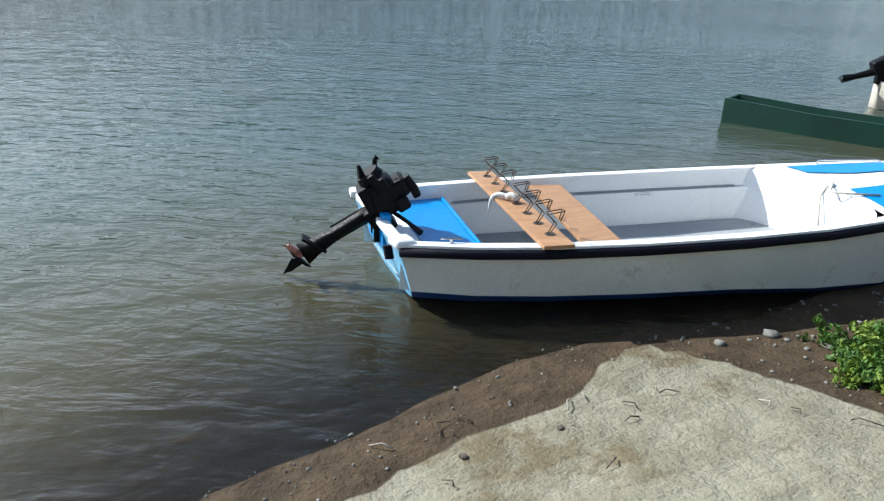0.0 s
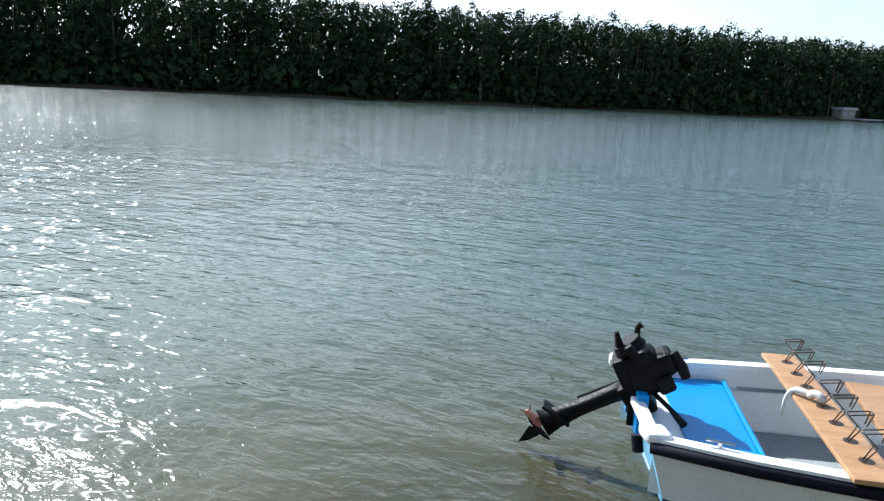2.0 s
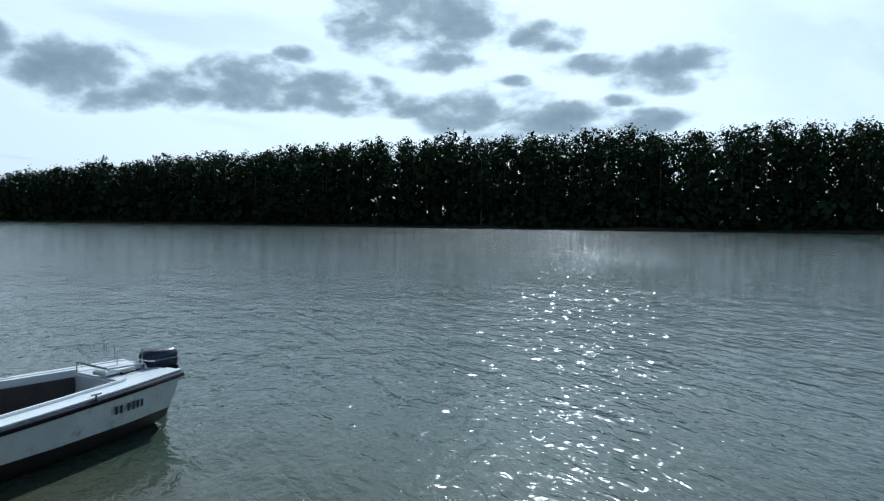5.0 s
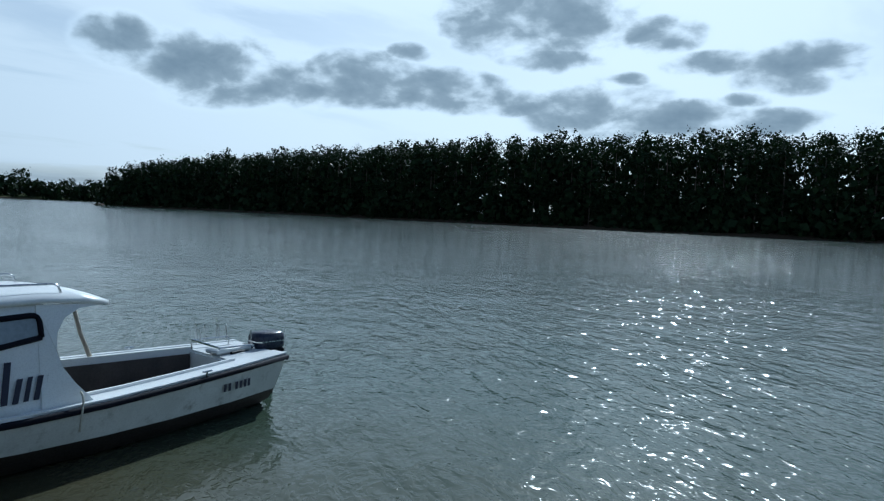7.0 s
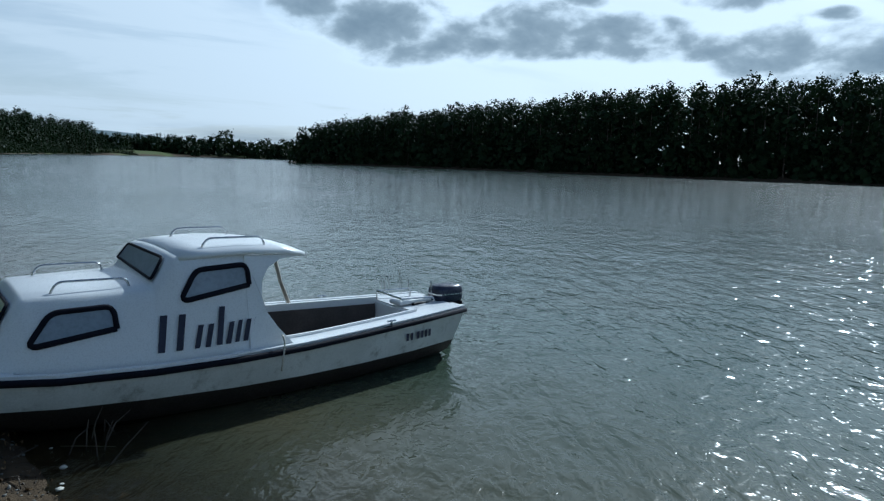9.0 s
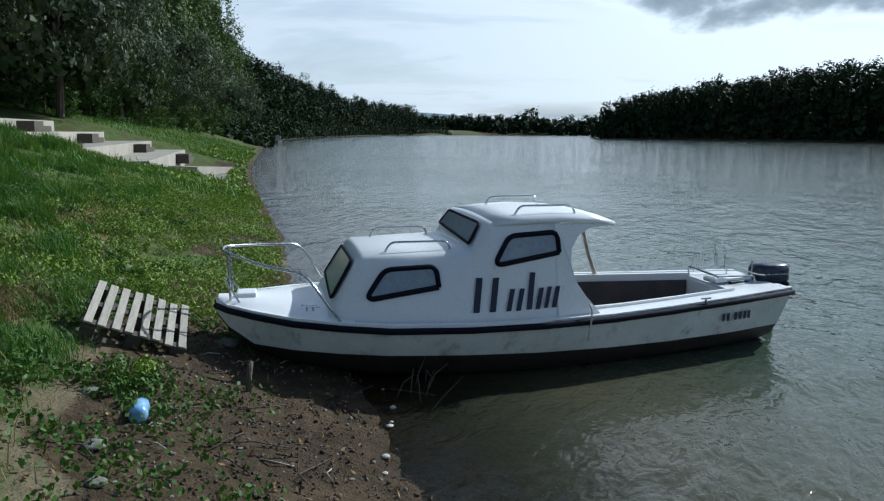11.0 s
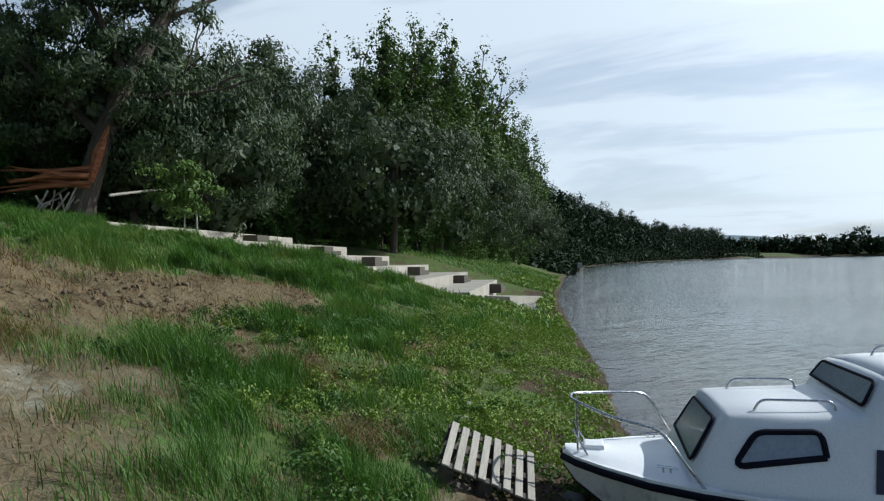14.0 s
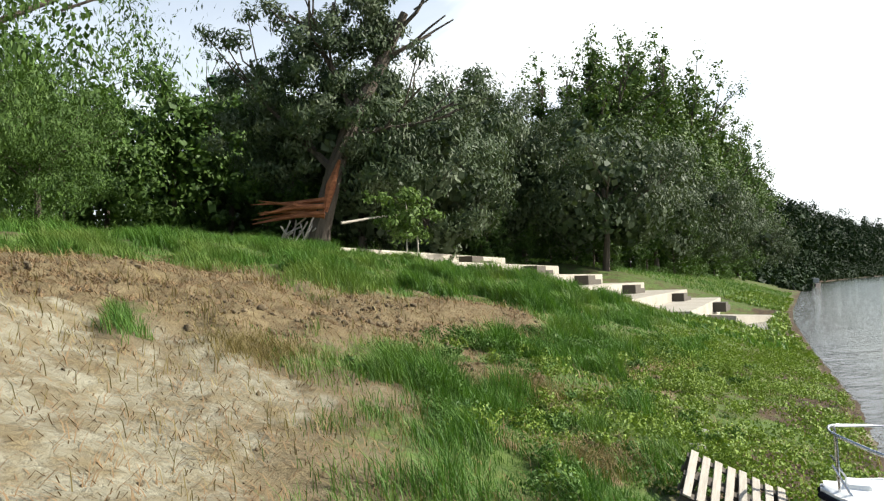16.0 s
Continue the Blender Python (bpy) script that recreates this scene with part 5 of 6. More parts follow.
def bare_motor(m):
    """A tilted outboard without its cowl."""
    ob = rig("outboard_engine", m, "black outboard engine tilted up on the transom, propeller in the air", "motor")
    blk = box((0.24, 0.24, 0.26), pose(0.05, 0, 0.6, 0, -28, 0), 0.035, (0.85, 0.8))
    add_box(blk, (0.14, 0.2, 0.14), pose(0.15, 0.0, 0.66, 0, -28, 0), 0.03)
    add_box(blk, (0.1, 0.28, 0.1), pose(0.02, 0.0, 0.7, 0, -28, 0), 0.02)
    part("engine_block", blk, MOTOR, ob)
    part("flywheel", tube([(-0.03, 0, 0.72), (-0.065, 0, 0.765)], [0.1, 0.085], 14), MOTOR, ob)
    part("carburettor", box((0.1, 0.12, 0.1), pose(0.17, -0.09, 0.57, 0, -28, 10), 0.02), MOTOR, ob)
    part("exhaust_cover", box((0.08, 0.2, 0.2), pose(-0.06, 0.0, 0.58, 0, -28, 0), 0.02), MOTOR, ob)
    part("cowl_latch", box((0.05, 0.05, 0.12), pose(-0.02, -0.12, 0.73, 0, -40, 0), 0.01), MOTOR, ob)
    part("spark_cap", tube([(0.0, 0.05, 0.76), (0.0, 0.06, 0.84), (0.02, 0.06, 0.86)], [0.02, 0.018, 0.025], 7), MOTOR, ob)
    part("starter_horn", tube([(-0.1, -0.03, 0.74), (-0.125, -0.04, 0.83)], [0.028, 0.012], 6), MOTOR, ob)
    part("fuel_filter", tube([(0.2, -0.04, 0.74), (0.26, -0.05, 0.66), (0.29, -0.06, 0.6)], [0.03, 0.034, 0.028], 8), MOTOR, ob)
    part("swivel", box((0.16, 0.16, 0.22), pose(0.03, 0, 0.43, 0, -35, 0), 0.02), MOTOR, ob)
    for y in (-0.09, 0.09):
        part("clamp_arm", box((0.05, 0.035, 0.2), pose(0.0, y, 0.38), 0.01), MOTOR, ob)
        part("clamp_screw", tube([(0.0, y, 0.32), (0.12, y, 0.32)], [0.012, 0.02], 6), MOTOR, ob)
    part("tiller", tube([(0.1, -0.05, 0.5), (0.2, -0.2, 0.46), (0.27, -0.31, 0.42)], [0.016, 0.014, 0.024], 8), MOTOR, ob, "tiller with rubber grip")
    leg = loft([[(x + dx * sx - dz * 0.5 * 0, y, z + dz * sx) for dx, dz, y in ((-0.45, 0.8, 0.0), (0, 0, sy), (0.45, -0.8, 0.0), (0, 0, -sy))] for x, z, sx, sy in ((0.02, 0.5, 0.075, 0.04), (-0.12, 0.42, 0.06, 0.035), (-0.3, 0.31, 0.055, 0.03), (-0.44, 0.225, 0.075, 0.03), (-0.52, 0.175, 0.1, 0.025))], True)
    part("leg", leg, MOTOR, ob, "tapering black drive leg", True)
    part("shift_rod", tube([(-0.08, 0.03, 0.5), (-0.32, 0.035, 0.36)], 0.008, 6), MOTOR, ob)
    part("cavitation_plate", box((0.02, 0.12, 0.2), pose(-0.44, 0, 0.255, 0, -58, 0), 0.006), MOTOR, ob)
    part("gearcase", loft([[(x + r * math.cos(a) * -0.5, r * math.sin(a), z + r * math.cos(a) * 0.85) for a in [k * math.pi / 4 for k in range(8)]] for x, z, r in ((-0.47, 0.08, 0.012), (-0.52, 0.12, 0.04), (-0.575, 0.165, 0.042), (-0.6, 0.19, 0.03))], True), MOTOR, ob, "", True)
    part("skeg", prism([(-0.5, 0.12), (-0.6, 0.05), (-0.665, 0.03), (-0.6, 0.15)], 0.012, None, 0.003), MOTOR, ob)
    hub = part("propeller_hub", tube([(-0.57, 0, 0.2), (-0.625, 0, 0.245)], [0.03, 0.018], 8), PROPRED, ob, "red propeller hub")
    for k in range(3):
        bl = bmesh.new()
        pts = [(0, 0.0, 0), (0.02, 0.035, 0.02), (0.03, 0.085, 0.01), (0.0, 0.1, -0.03), (-0.015, 0.05, -0.035)]
        bl.faces.new([bl.verts.new(p) for p in pts])
        bmesh.ops.solidify(bl, geom=bl.faces[:], thickness=0.006)
        bmesh.ops.transform(bl, matrix=pose(-0.6, 0, 0.222, 0, -50, 0) @ pose(0, 0, 0, 20 + 120 * k, 0, 0), verts=bl.verts)
        part("propeller_blade", bl, PROPRED, hub, "faded red propeller blade")
    return ob


bare_motor(OPEN_AT @ pose(0.02, 0.02, 0.0) @ Matrix.Scale(0.94, 4))

# ---------- green boat ----------


def green_boat(m):
    ob = rig("green_boat", m, "low dark green flat-bottomed boat lying in the shallows", "boat")
    for sign in (1, -1):
        part("side", loft([[(x, sign * b, z), (x, sign * (b - 0.035), z), (x, sign * (b - 0.07), -0.1), (x, sign * (b - 0.03), -0.1)] for x, b, z in ((0, 0.3, 0.36), (1.2, 0.34, 0.31), (2.6, 0.33, 0.31), (4.0, 0.25, 0.36))], True), GREEN, ob, "dark green planked side")
    part("stern_board", box((0.04, 0.56, 0.44), pose(0.0, 0, 0.13), 0.006), GREEN, ob)
    part("bow_board", box((0.04, 0.46, 0.45), pose(4.0, 0, 0.13), 0.006), GREEN, ob)
    part("floor", box((3.9, 0.44, 0.03), pose(2.0, 0, 0.0)), GREEN, ob)
    for x in (1.0, 2.4):
        part("thwart", box((0.24, 0.56, 0.03), pose(x, 0, 0.16)), GREEN, ob)
    return ob


green_boat(pose(7.72, 8.16, 0, 0, 0, -60))


def moored_stern(m):
    """The stern of another boat with its tilted engine."""
    ob = rig("moored_boat", m, "stern of a pale boat with a black engine tilted up", "boat")
    part("hull", loft([[(x, sgn * b, z) for sgn, b, z in ((1, w_, 0.45), (1, w_ * 0.9, 0.0), (1, 0.05, -0.2), (-1, 0.05, -0.2), (-1, w_ * 0.9, 0.0), (-1, w_, 0.45))] for x, w_ in ((0, 0.16), (0.5, 0.3), (1.4, 0.55), (3.0, 0.5), (4.2, 0.08))], True), CONCRETE, ob, "pale worn hull", True)
    part("deck", loft([[(x, -w_, 0.455), (x, w_, 0.455)] for x, w_ in ((0, 0.15), (0.5, 0.29), (1.4, 0.54), (3.0, 0.49), (4.2, 0.05))], False), CONCRETE, ob)
    part("engine", add_box(box((0.34, 0.26, 0.26), pose(0.0, 0, 0.72, 0, -30, 0), 0.05), (0.16, 0.14, 0.2), pose(0.02, 0, 0.5), 0.02), MOTOR, ob)
    part("leg", tube([(-0.05, 0, 0.62), (-0.4, 0, 0.5), (-0.6, 0, 0.45)], [0.07, 0.05, 0.07], 8), MOTOR, ob)
    part("propeller", tube([(-0.6, 0, 0.47), (-0.66, 0, 0.49)], [0.06, 0.02], 6), STEEL, ob)
    return ob


moored_stern(pose(11.3, 8.6, 0, 0, 0, -30))

# ---------- pallet, bottle, litter ----------


def pallet(m, wide, deep):
    ob = rig("pallet", m, "grey weathered wooden pallet lying tilted on the slope", "pallet")
    n = 8
    for k in range(n):
        part("slat", box((wide / n * 0.62, deep * random.uniform(0.97, 1.03), 0.016), pose(wide * (k + 0.5) / n, deep / 2 + random.uniform(-0.015, 0.015), 0.135, 0, random.uniform(-1.5, 1.5), random.uniform(-1.5, 1.5)), 0.003), OLDWOOD, ob)
    # Everything below the slats is coloured dark, so the gaps read as shade.
    for y in (0.05, deep / 2, deep - 0.05):
        part("stringer", box((wide, 0.07, 0.016), pose(wide / 2, y, 0.116), 0.003), SHADEBROWN, ob)
        for x in (0.06, wide / 2, wide - 0.06):
            part("block", box((0.1, 0.08, 0.108), pose(x, y, 0.054), 0.003), SHADEBROWN, ob)
        part("bottom_board", box((wide, 0.08, 0.014), pose(wide / 2, y, -0.007), 0.003), SHADEBROWN, ob)
    return ob


c_, b_, r_ = Vector((-4.94, -2.386, 0.56)), Vector((-5.194, -1.739, 0.27)), Vector((-5.824, -1.898, 0.42))
ax = (b_ - c_).normalized()
ay = (r_ - b_) - ax * (r_ - b_).dot(ax)
deep = ay.length
ay.normalize()
az = ax.cross(ay)
if az.z < 0:
    az = -az
turn = Matrix((ax, ay, az)).transposed().to_4x4()
pallet(Matrix.Translation(c_ - az * 0.12) @ turn, (b_ - c_).length, deep)


def bottle(m):
    ob = rig("plastic_bottle", m, "crushed blue plastic bottle lying in the mud", "bottle")
    part("body", tube([(0, 0, 0), (0.015, 0, 0), (0.04, 0, 0.004), (0.1, 0.004, 0), (0.13, 0, 0.006), (0.2, 0, 0), (0.24, 0, 0), (0.28, 0, 0)], [0.03, 0.05, 0.054, 0.048, 0.052, 0.05, 0.035, 0.016], 14), PLASTIC, ob, "", True)
    part("cap", tube([(0.28, 0, 0), (0.3, 0, 0)], 0.018, 10), BLUE, ob)
    return ob


bx, by = -3.75, -1.5
bottle(Matrix.Translation((bx, by, ground_z(bx, by) + 0.05)) @ pose(0, 0, 0, 0, 4, 197))


def stick(points, r, label, mat=OLDWOOD):
    pts = [(x, y, ground_z(x, y) + z) for x, y, z in points]
    ob = part("stick", tube(pts, [r * (1 - 0.5 * i / len(pts)) for i in range(len(pts))], 6), mat, None, "", True)
    return tagged(ob, label, "stick", "driftwood sticks")


g1 = np.random.default_rng(77)
for k in range(46):
    if k < 30:
        x, y = g1.uniform(-5.6, -3.2), g1.uniform(-1.6, -0.2)
    else:
        x, y = g1.uniform(0.2, 2.4), g1.uniform(1.5, 2.3)
    a, ln = g1.uniform(0, 6.28), g1.uniform(0.08, 0.4) * (1.0 if k < 30 else 0.35)
    bend = g1.normal(0, 0.15) * ln
    stick([(x, y, 0.012), (x + math.cos(a) * ln / 2 + bend, y + math.sin(a) * ln / 2 - bend, 0.03), (x + math.cos(a) * ln, y + math.sin(a) * ln, 0.012)], 0.005 if k < 30 else 0.004, "thin grey stick lying on the muddy shore" if k < 30 else "short dark twig on the pale sand", OLDWOOD if k % 3 == 0 else BARK)
stick([(-4.7, -1.15, -0.15), (-4.72, -1.15, 0.1), (-4.75, -1.14, 0.2)], 0.026, "short dark mooring stake in the mud under the bow", BARK)
for k in range(9):
    x, y = -5.0 + g1.normal(0, 0.15), 0.02 + g1.normal(0, 0.12)
    top_ = g1.normal(0, 0.14, 2)
    ob = part("twig", tube([(x, y, -0.1), (x + top_[0] * 0.5, y + top_[1] * 0.5, 0.1), (x + top_[0], y + top_[1], g1.uniform(0.14, 0.32))], [0.006, 0.005, 0.003], 5), BARK)
    tagged(ob, "bare dark twig standing in the shallow water", "twig", "drowned twigs")


def lump(g, r, flat=0.7):
    b = bmesh.new()
    bmesh.ops.create_icosphere(b, subdivisions=2, radius=r)
    off = Vector(g.uniform(-50, 50, 3))
    for v in b.verts:
        n = v.co.normalized()
        v.co = v.co * (1 + 0.45 * noise.noise(n * 1.4 + off))
        v.co.z *= flat
    return b


def stone(x, y, r, label, mat=STONE):
    ob = part("stone", lump(g1, r, 0.42), mat, None, "", True)
    ob.location = (x, y, ground_z(x, y) + r * 0.25)
    return tagged(ob, label, "stone", "stones on the shore")


stone(2.95, 2.52, 0.05, "pale pointed stone in the wet gravel"), stone(3.1, 2.25, 0.045, "yellowish stone beside the weeds"), stone(2.56, 2.52, 0.035, "flat pale stone at the edge of the sand")
stone(-4.05, -1.9, 0.06, "large grey slab in the muddy grass"), stone(-3.35, -1.55, 0.06, "flat grey-green stone half buried"), stone(-2.95, -1.35, 0.05, "flat grey-green stone half buried"), stone(-5.75, -1.6, 0.09, "pale stone under the bow")
stone(0.72, 2.0, 0.022, "small dark pebble on the sand", BARK), stone(1.2, 2.02, 0.018, "small dark pebble on the sand", BARK), stone(-7.6, -3.2, 0.1, "pale stone in the weeds"), stone(-6.9, -3.0, 0.11, "pale stone in the weeds")
for k in range(40):
    x, y = g1.uniform(2.5, 5.5), g1.uniform(2.1, 2.8)
    stone(x, y, g1.uniform(0.008, 0.02), "small river pebble in the wet gravel")
for k in range(30):
    x, y = g1.uniform(-5.4, -3.0), g1.uniform(-1.7, -0.1)
    stone(x, y, g1.uniform(0.006, 0.018), "small stone in the dark mud")

# ---------- concrete terraces ----------
along, inward = Vector((-0.9715, -0.237, 0)), Vector((0.237, -0.9715, 0))


def on_shore(x, v):
    return Vector((x, float(shore(np.array([x]))[0]) - v / 0.97, 0))


def terrace(v, z, x0, x1, label, deep=2.4, high=0.95):
    ob = rig("terrace", Matrix(), label, "terrace", "concrete river terraces")
    a, e = on_shore(x0, v), on_shore(x1, v)
    mid, ln = (a + e) / 2, (e - a).length
    rot = Matrix.Rotation(math.atan2(e.y - a.y, e.x - a.x), 4, "Z")
    m = Matrix.Translation((mid.x, mid.y, z - high / 2)) @ rot @ Matrix.Translation((0, deep / 2, 0))
    part("block", box((ln, deep, high), m, 0.015), CONCRETE, ob)
    return ob


TIERS = [(13.3, 3.30, -16.4, -30.5), (11.0, 2.82, -19.0, -33.0), (8.9, 2.32, -20.5, -34.3), (7.1, 1.83, -22.0, -36.5), (5.2, 1.36, -23.5, -39.2), (3.4, 0.92, -25.5, -38.5)]
for v, z, x0, x1 in TIERS:
    terrace(v, z, x0 + 2.0, x1, "pale concrete terrace cut into the grass bank")
    # Step blocks get a dark colour in place of their shaded sides.
    for x in (x0 + (x1 - x0) * 0.62,):
        for k in range(2):
            q = on_shore(x - 1.25 * k, v - 0.36)
            ob = part("step", box((1.25, 0.66, 0.42 - 0.18 * k), Matrix.Translation((q.x, q.y, z - 0.49 + (0.42 - 0.18 * k) / 2)) @ Matrix.Rotation(math.atan2(along.y, along.x), 4, "Z"), 0.01), SHADEBROWN)
            tagged(ob, "concrete step block against the terrace wall, coloured dark for shade", "step", "terrace steps")
a, e = on_shore(-30.0, 2.2), on_shore(-35.6, 0.5)
ramp = part("boat_ramp", loft([[(a + inward * s_ + Vector((0, 0, za))) for s_, za in ((0, 0.42), (1.6, 0.5), (1.6, 0.1), (0, 0.0))], [(e + inward * s_ + Vector((0, 0, za))) for s_, za in ((0, 0.16), (1.6, 0.2), (1.6, -0.2), (0, -0.2))]], True), CONCRETE)
tagged(ramp, "low pale concrete slab running down to the water", "slab")

# ---------- broken willow and sapling ----------


def broken_willow(yaw, d):
    x, y = polar(yaw, d)
    at = Matrix.Translation((x, y, ground_z(x, y) - 0.1)) @ Matrix.Rotation(radians(130), 4, "Z")
    ob = rig("broken_willow", at, "old leaning willow with its trunk split open and a fallen limb", "tree")
    b, tips = bmesh.new(), []
    g = np.random.default_rng(8)
    add_tube(b, [(-0.1, 0, -0.2), (0.1, 0, 1.0), (0.7, 0, 3.2), (1.5, 0.1, 5.4), (2.7, 0.1, 7.6), (3.6, 0, 9.4)], [0.55, 0.42, 0.36, 0.33, 0.27, 0.16], 10)
    part("trunk", b, BARK, ob)
    for start, end, r, forks, ends in (((2.7, 0.1, 7.6), (4.6, 0.2, 8.6), 0.13, 1, []), ((3.2, 0.1, 8.6), (4.6, -0.3, 10.2), 0.1, 2, []), ((0.7, 0, 3.2), (-1.6, 0.2, 5.6), 0.18, 2, tips),
                                       ((1.5, 0, 5.4), (0.2, -0.4, 8.2), 0.16, 2, tips), ((1.2, 0, 4.6), (3.8, 0.2, 5.0), 0.15, 2, tips)):
        b = bmesh.new()
        limbs(b, start, end, r, g, forks, ends)
        part("limb", b, BARK, ob)
    b = bmesh.new()
    add_tube(b, [(0.35, -0.3, 1.6), (0.6, -0.36, 2.6), (0.95, -0.3, 3.6)], [0.12, 0.2, 0.06], 7)
    part("split_wood", b, SPLIT, ob, "bare orange wood where the trunk tore")
    for k in range(11):
        z = 1.65 + g.normal(0, 0.13)
        part("splinter", tube([(0.35, g.normal(-0.25, 0.15), z), (-0.8, g.normal(-0.3, 0.15), z + g.normal(0.05, 0.08)), (-2.0 - g.random() * 0.6, g.normal(-0.3, 0.25), z - 0.1 + g.normal(0, 0.24))], [0.11, 0.075, 0.015], 5), SPLIT, ob, "splintered orange wood broken off sideways")
    for k in range(18):
        sx, sz, sd = g.uniform(-2.0, 0.1), g.uniform(0.5, 1.5), g.normal(-0.5, 0.6)
        part("dry_branch", tube([(sx, g.normal(-0.3, 0.2), sz), (sx + sd * 0.4, g.normal(-0.4, 0.2), sz * g.uniform(0.5, 0.9)), (sx + sd, g.normal(-0.5, 0.3), g.uniform(0.0, 0.3))], [0.04, 0.028, 0.012], 5), OLDWOOD, ob, "dry bare branch hanging from the torn limb")
    cs = [(g.normal(-2.0, 0.9), g.normal(0.4, 0.8), g.uniform(3.0, 7.4)) for k in range(60)] + [(g.normal(0.3, 0.9), g.normal(0, 0.9), g.uniform(5.0, 9.4)) for k in range(60)]
    cs += [(g.normal(2.5, 0.6), g.normal(0, 0.6), g.uniform(7.8, 10.6)) for k in range(34)] + [(g.normal(1.8, 0.7), g.normal(0.5, 0.6), g.uniform(2, 7.0)) for k in range(30)] + [tuple(t) for t in tips]
    raw("crown", *leaf_cloud(cs, np.full(len(cs), 0.55), 36000, 0.1, 18, 0.36, 0.8), WILLOW, ob, "grey-green narrow leaves")
    return ob


broken_willow(140.0, 28.5)


def sapling(x, y):
    ob = rig("sapling", Matrix.Translation((x, y, ground_z(x, y))), "young tree with bright leaves tied to stakes", "tree")
    part("trunk", tube([(0, 0, -0.1), (0.03, 0, 0.9), (0, 0.02, 2.2), (0.05, 0, 2.9)], [0.03, 0.025, 0.02, 0.01], 6), OLDWOOD, ob)
    part("stake", tube([(-0.25, 0.3, -0.1), (-0.22, 0.25, 1.5)], 0.028, 6), OLDWOOD, ob)
    g = np.random.default_rng(4)
    cs = [(g.normal(0, 0.42), g.normal(0, 0.42), g.uniform(1.3, 2.9)) for k in range(40)]
    raw("crown", *leaf_cloud(cs, np.full(40, 0.3), 2600, 0.07, 5, 0.5, 0.5), SAPLING, ob, "fresh yellow-green leaves")
    return ob


sapling(-17.4, -16.3)
pole = part("leaning_pole", tube([(-20.23, -19.05, 4.800000000000001), (-18.84, -19.3, 4.6), (-17.46, -19.54, 4.35)][::-1], [0.05, 0.04, 0.03], 6), OLDWOOD)
tagged(pole, "pale bare branch lying in the shrubs at the wood's edge", "branch")

# ---------- far hut ----------


def hut(yaw, d):
    x, y = polar(yaw, d)
    ob = rig("far_hut", Matrix.Translation((x, y, 0.3)) @ Matrix.Rotation(radians(23), 4, "Z"), "small pale hut at the waterline of the far bank", "hut")
    part("wall", box((6, 4, 3.2), pose(0, 0, 1.6)), FARHOUSE, ob)
    part("roof", prism([(-3.4, 3.1), (3.4, 3.1), (3.0, 3.9), (-3.0, 3.9)], 5), GREYFLOOR, ob)
    part("window", box((1.2, 0.1, 1.2), pose(-1.6, -2.03, 1.8)), TINT, ob)
    part("window", box((1.2, 0.1, 1.2), pose(1.2, -2.03, 1.8)), TINT, ob)
    part("landing_stage", box((10, 3, 0.5), pose(9, -2, 0.2)), GREYFLOOR, ob)
    return ob


hut(-25.6, 279)


def skiff(yaw, d):
    x, y = polar(yaw, d)
    ob = rig("skiff", Matrix.Translation((x, y, 0)) @ Matrix.Rotation(radians(15), 4, "Z"), "small boat lying at the bank far downstream", "boat")
    part("hull", loft([[(px, sgn * b, z) for sgn, b, z in ((1, w_, 0.5), (1, w_ * 0.8, -0.1), (-1, w_ * 0.8, -0.1), (-1, w_, 0.5))] for px, w_ in ((-2.6, 0.7), (0, 0.9), (1.8, 0.7), (2.8, 0.1))], True), DARKBROWN, ob)
    part("shelter", box((1.6, 1.3, 0.7), pose(-0.6, 0, 0.9), 0.05), GREYFLOOR, ob)
    return ob


skiff(102.6, 118)

# ---------- grass, weeds, clods ----------


def blades(name, px, py, tall, wide, mat, label, seed, lie=0.35):
    """Bent blades of grass, one mesh."""
    g = np.random.default_rng(seed)
    n = len(px)
    pz = height(px, py)
    a = g.uniform(0, 6.28, n)
    lx, ly = np.cos(a), np.sin(a)
    bend = np.abs(g.normal(lie, 0.2, n)) * tall
    wind = g.normal(0.35, 0.15, n)
    bx_, by_ = np.cos(a + 1.57) * bend + wind * tall * 0.5, np.sin(a + 1.57) * bend - wind * tall * 0.2
    hw = wide / 2
    v0 = np.stack([px - lx * hw, py - ly * hw, pz - 0.01], 1)
    v1 = np.stack([px + lx * hw, py + ly * hw, pz - 0.01], 1)
    v2 = np.stack([px + lx * hw * 0.8 + bx_ * 0.35, py + ly * hw * 0.8 + by_ * 0.35, pz + tall * 0.6], 1)
    v3 = np.stack([px - lx * hw * 0.8 + bx_ * 0.35, py - ly * hw * 0.8 + by_ * 0.35, pz + tall * 0.6], 1)
    v4 = np.stack([px + lx * hw * 0.12 + bx_, py + ly * hw * 0.12 + by_, pz + tall], 1)
    v5 = np.stack([px - lx * hw * 0.12 + bx_, py - ly * hw * 0.12 + by_, pz + tall], 1)
    verts = np.stack([v0, v1, v2, v3, v4, v5], 1).reshape(-1, 3)
    base = np.arange(n)[:, None] * 6
    faces = np.concatenate([base + [0, 1, 2, 3], base + [3, 2, 4, 5]])
    return tagged(raw(name, verts, faces, mat), label, "grass", "", "stuff")


def scatter(n, x0, x1, y0, y1, seed, keep):
    g = np.random.default_rng(seed)
    x, y = g.uniform(x0, x1, n), g.uniform(y0, y1, n)
    k = g.random(n) < keep(x, y)
    return x[k], y[k]


def lush(x, y):
    return np.clip((rough(x * 1.3, y * 1.3, 50) - 0.4) * 4.5, 0, 1)


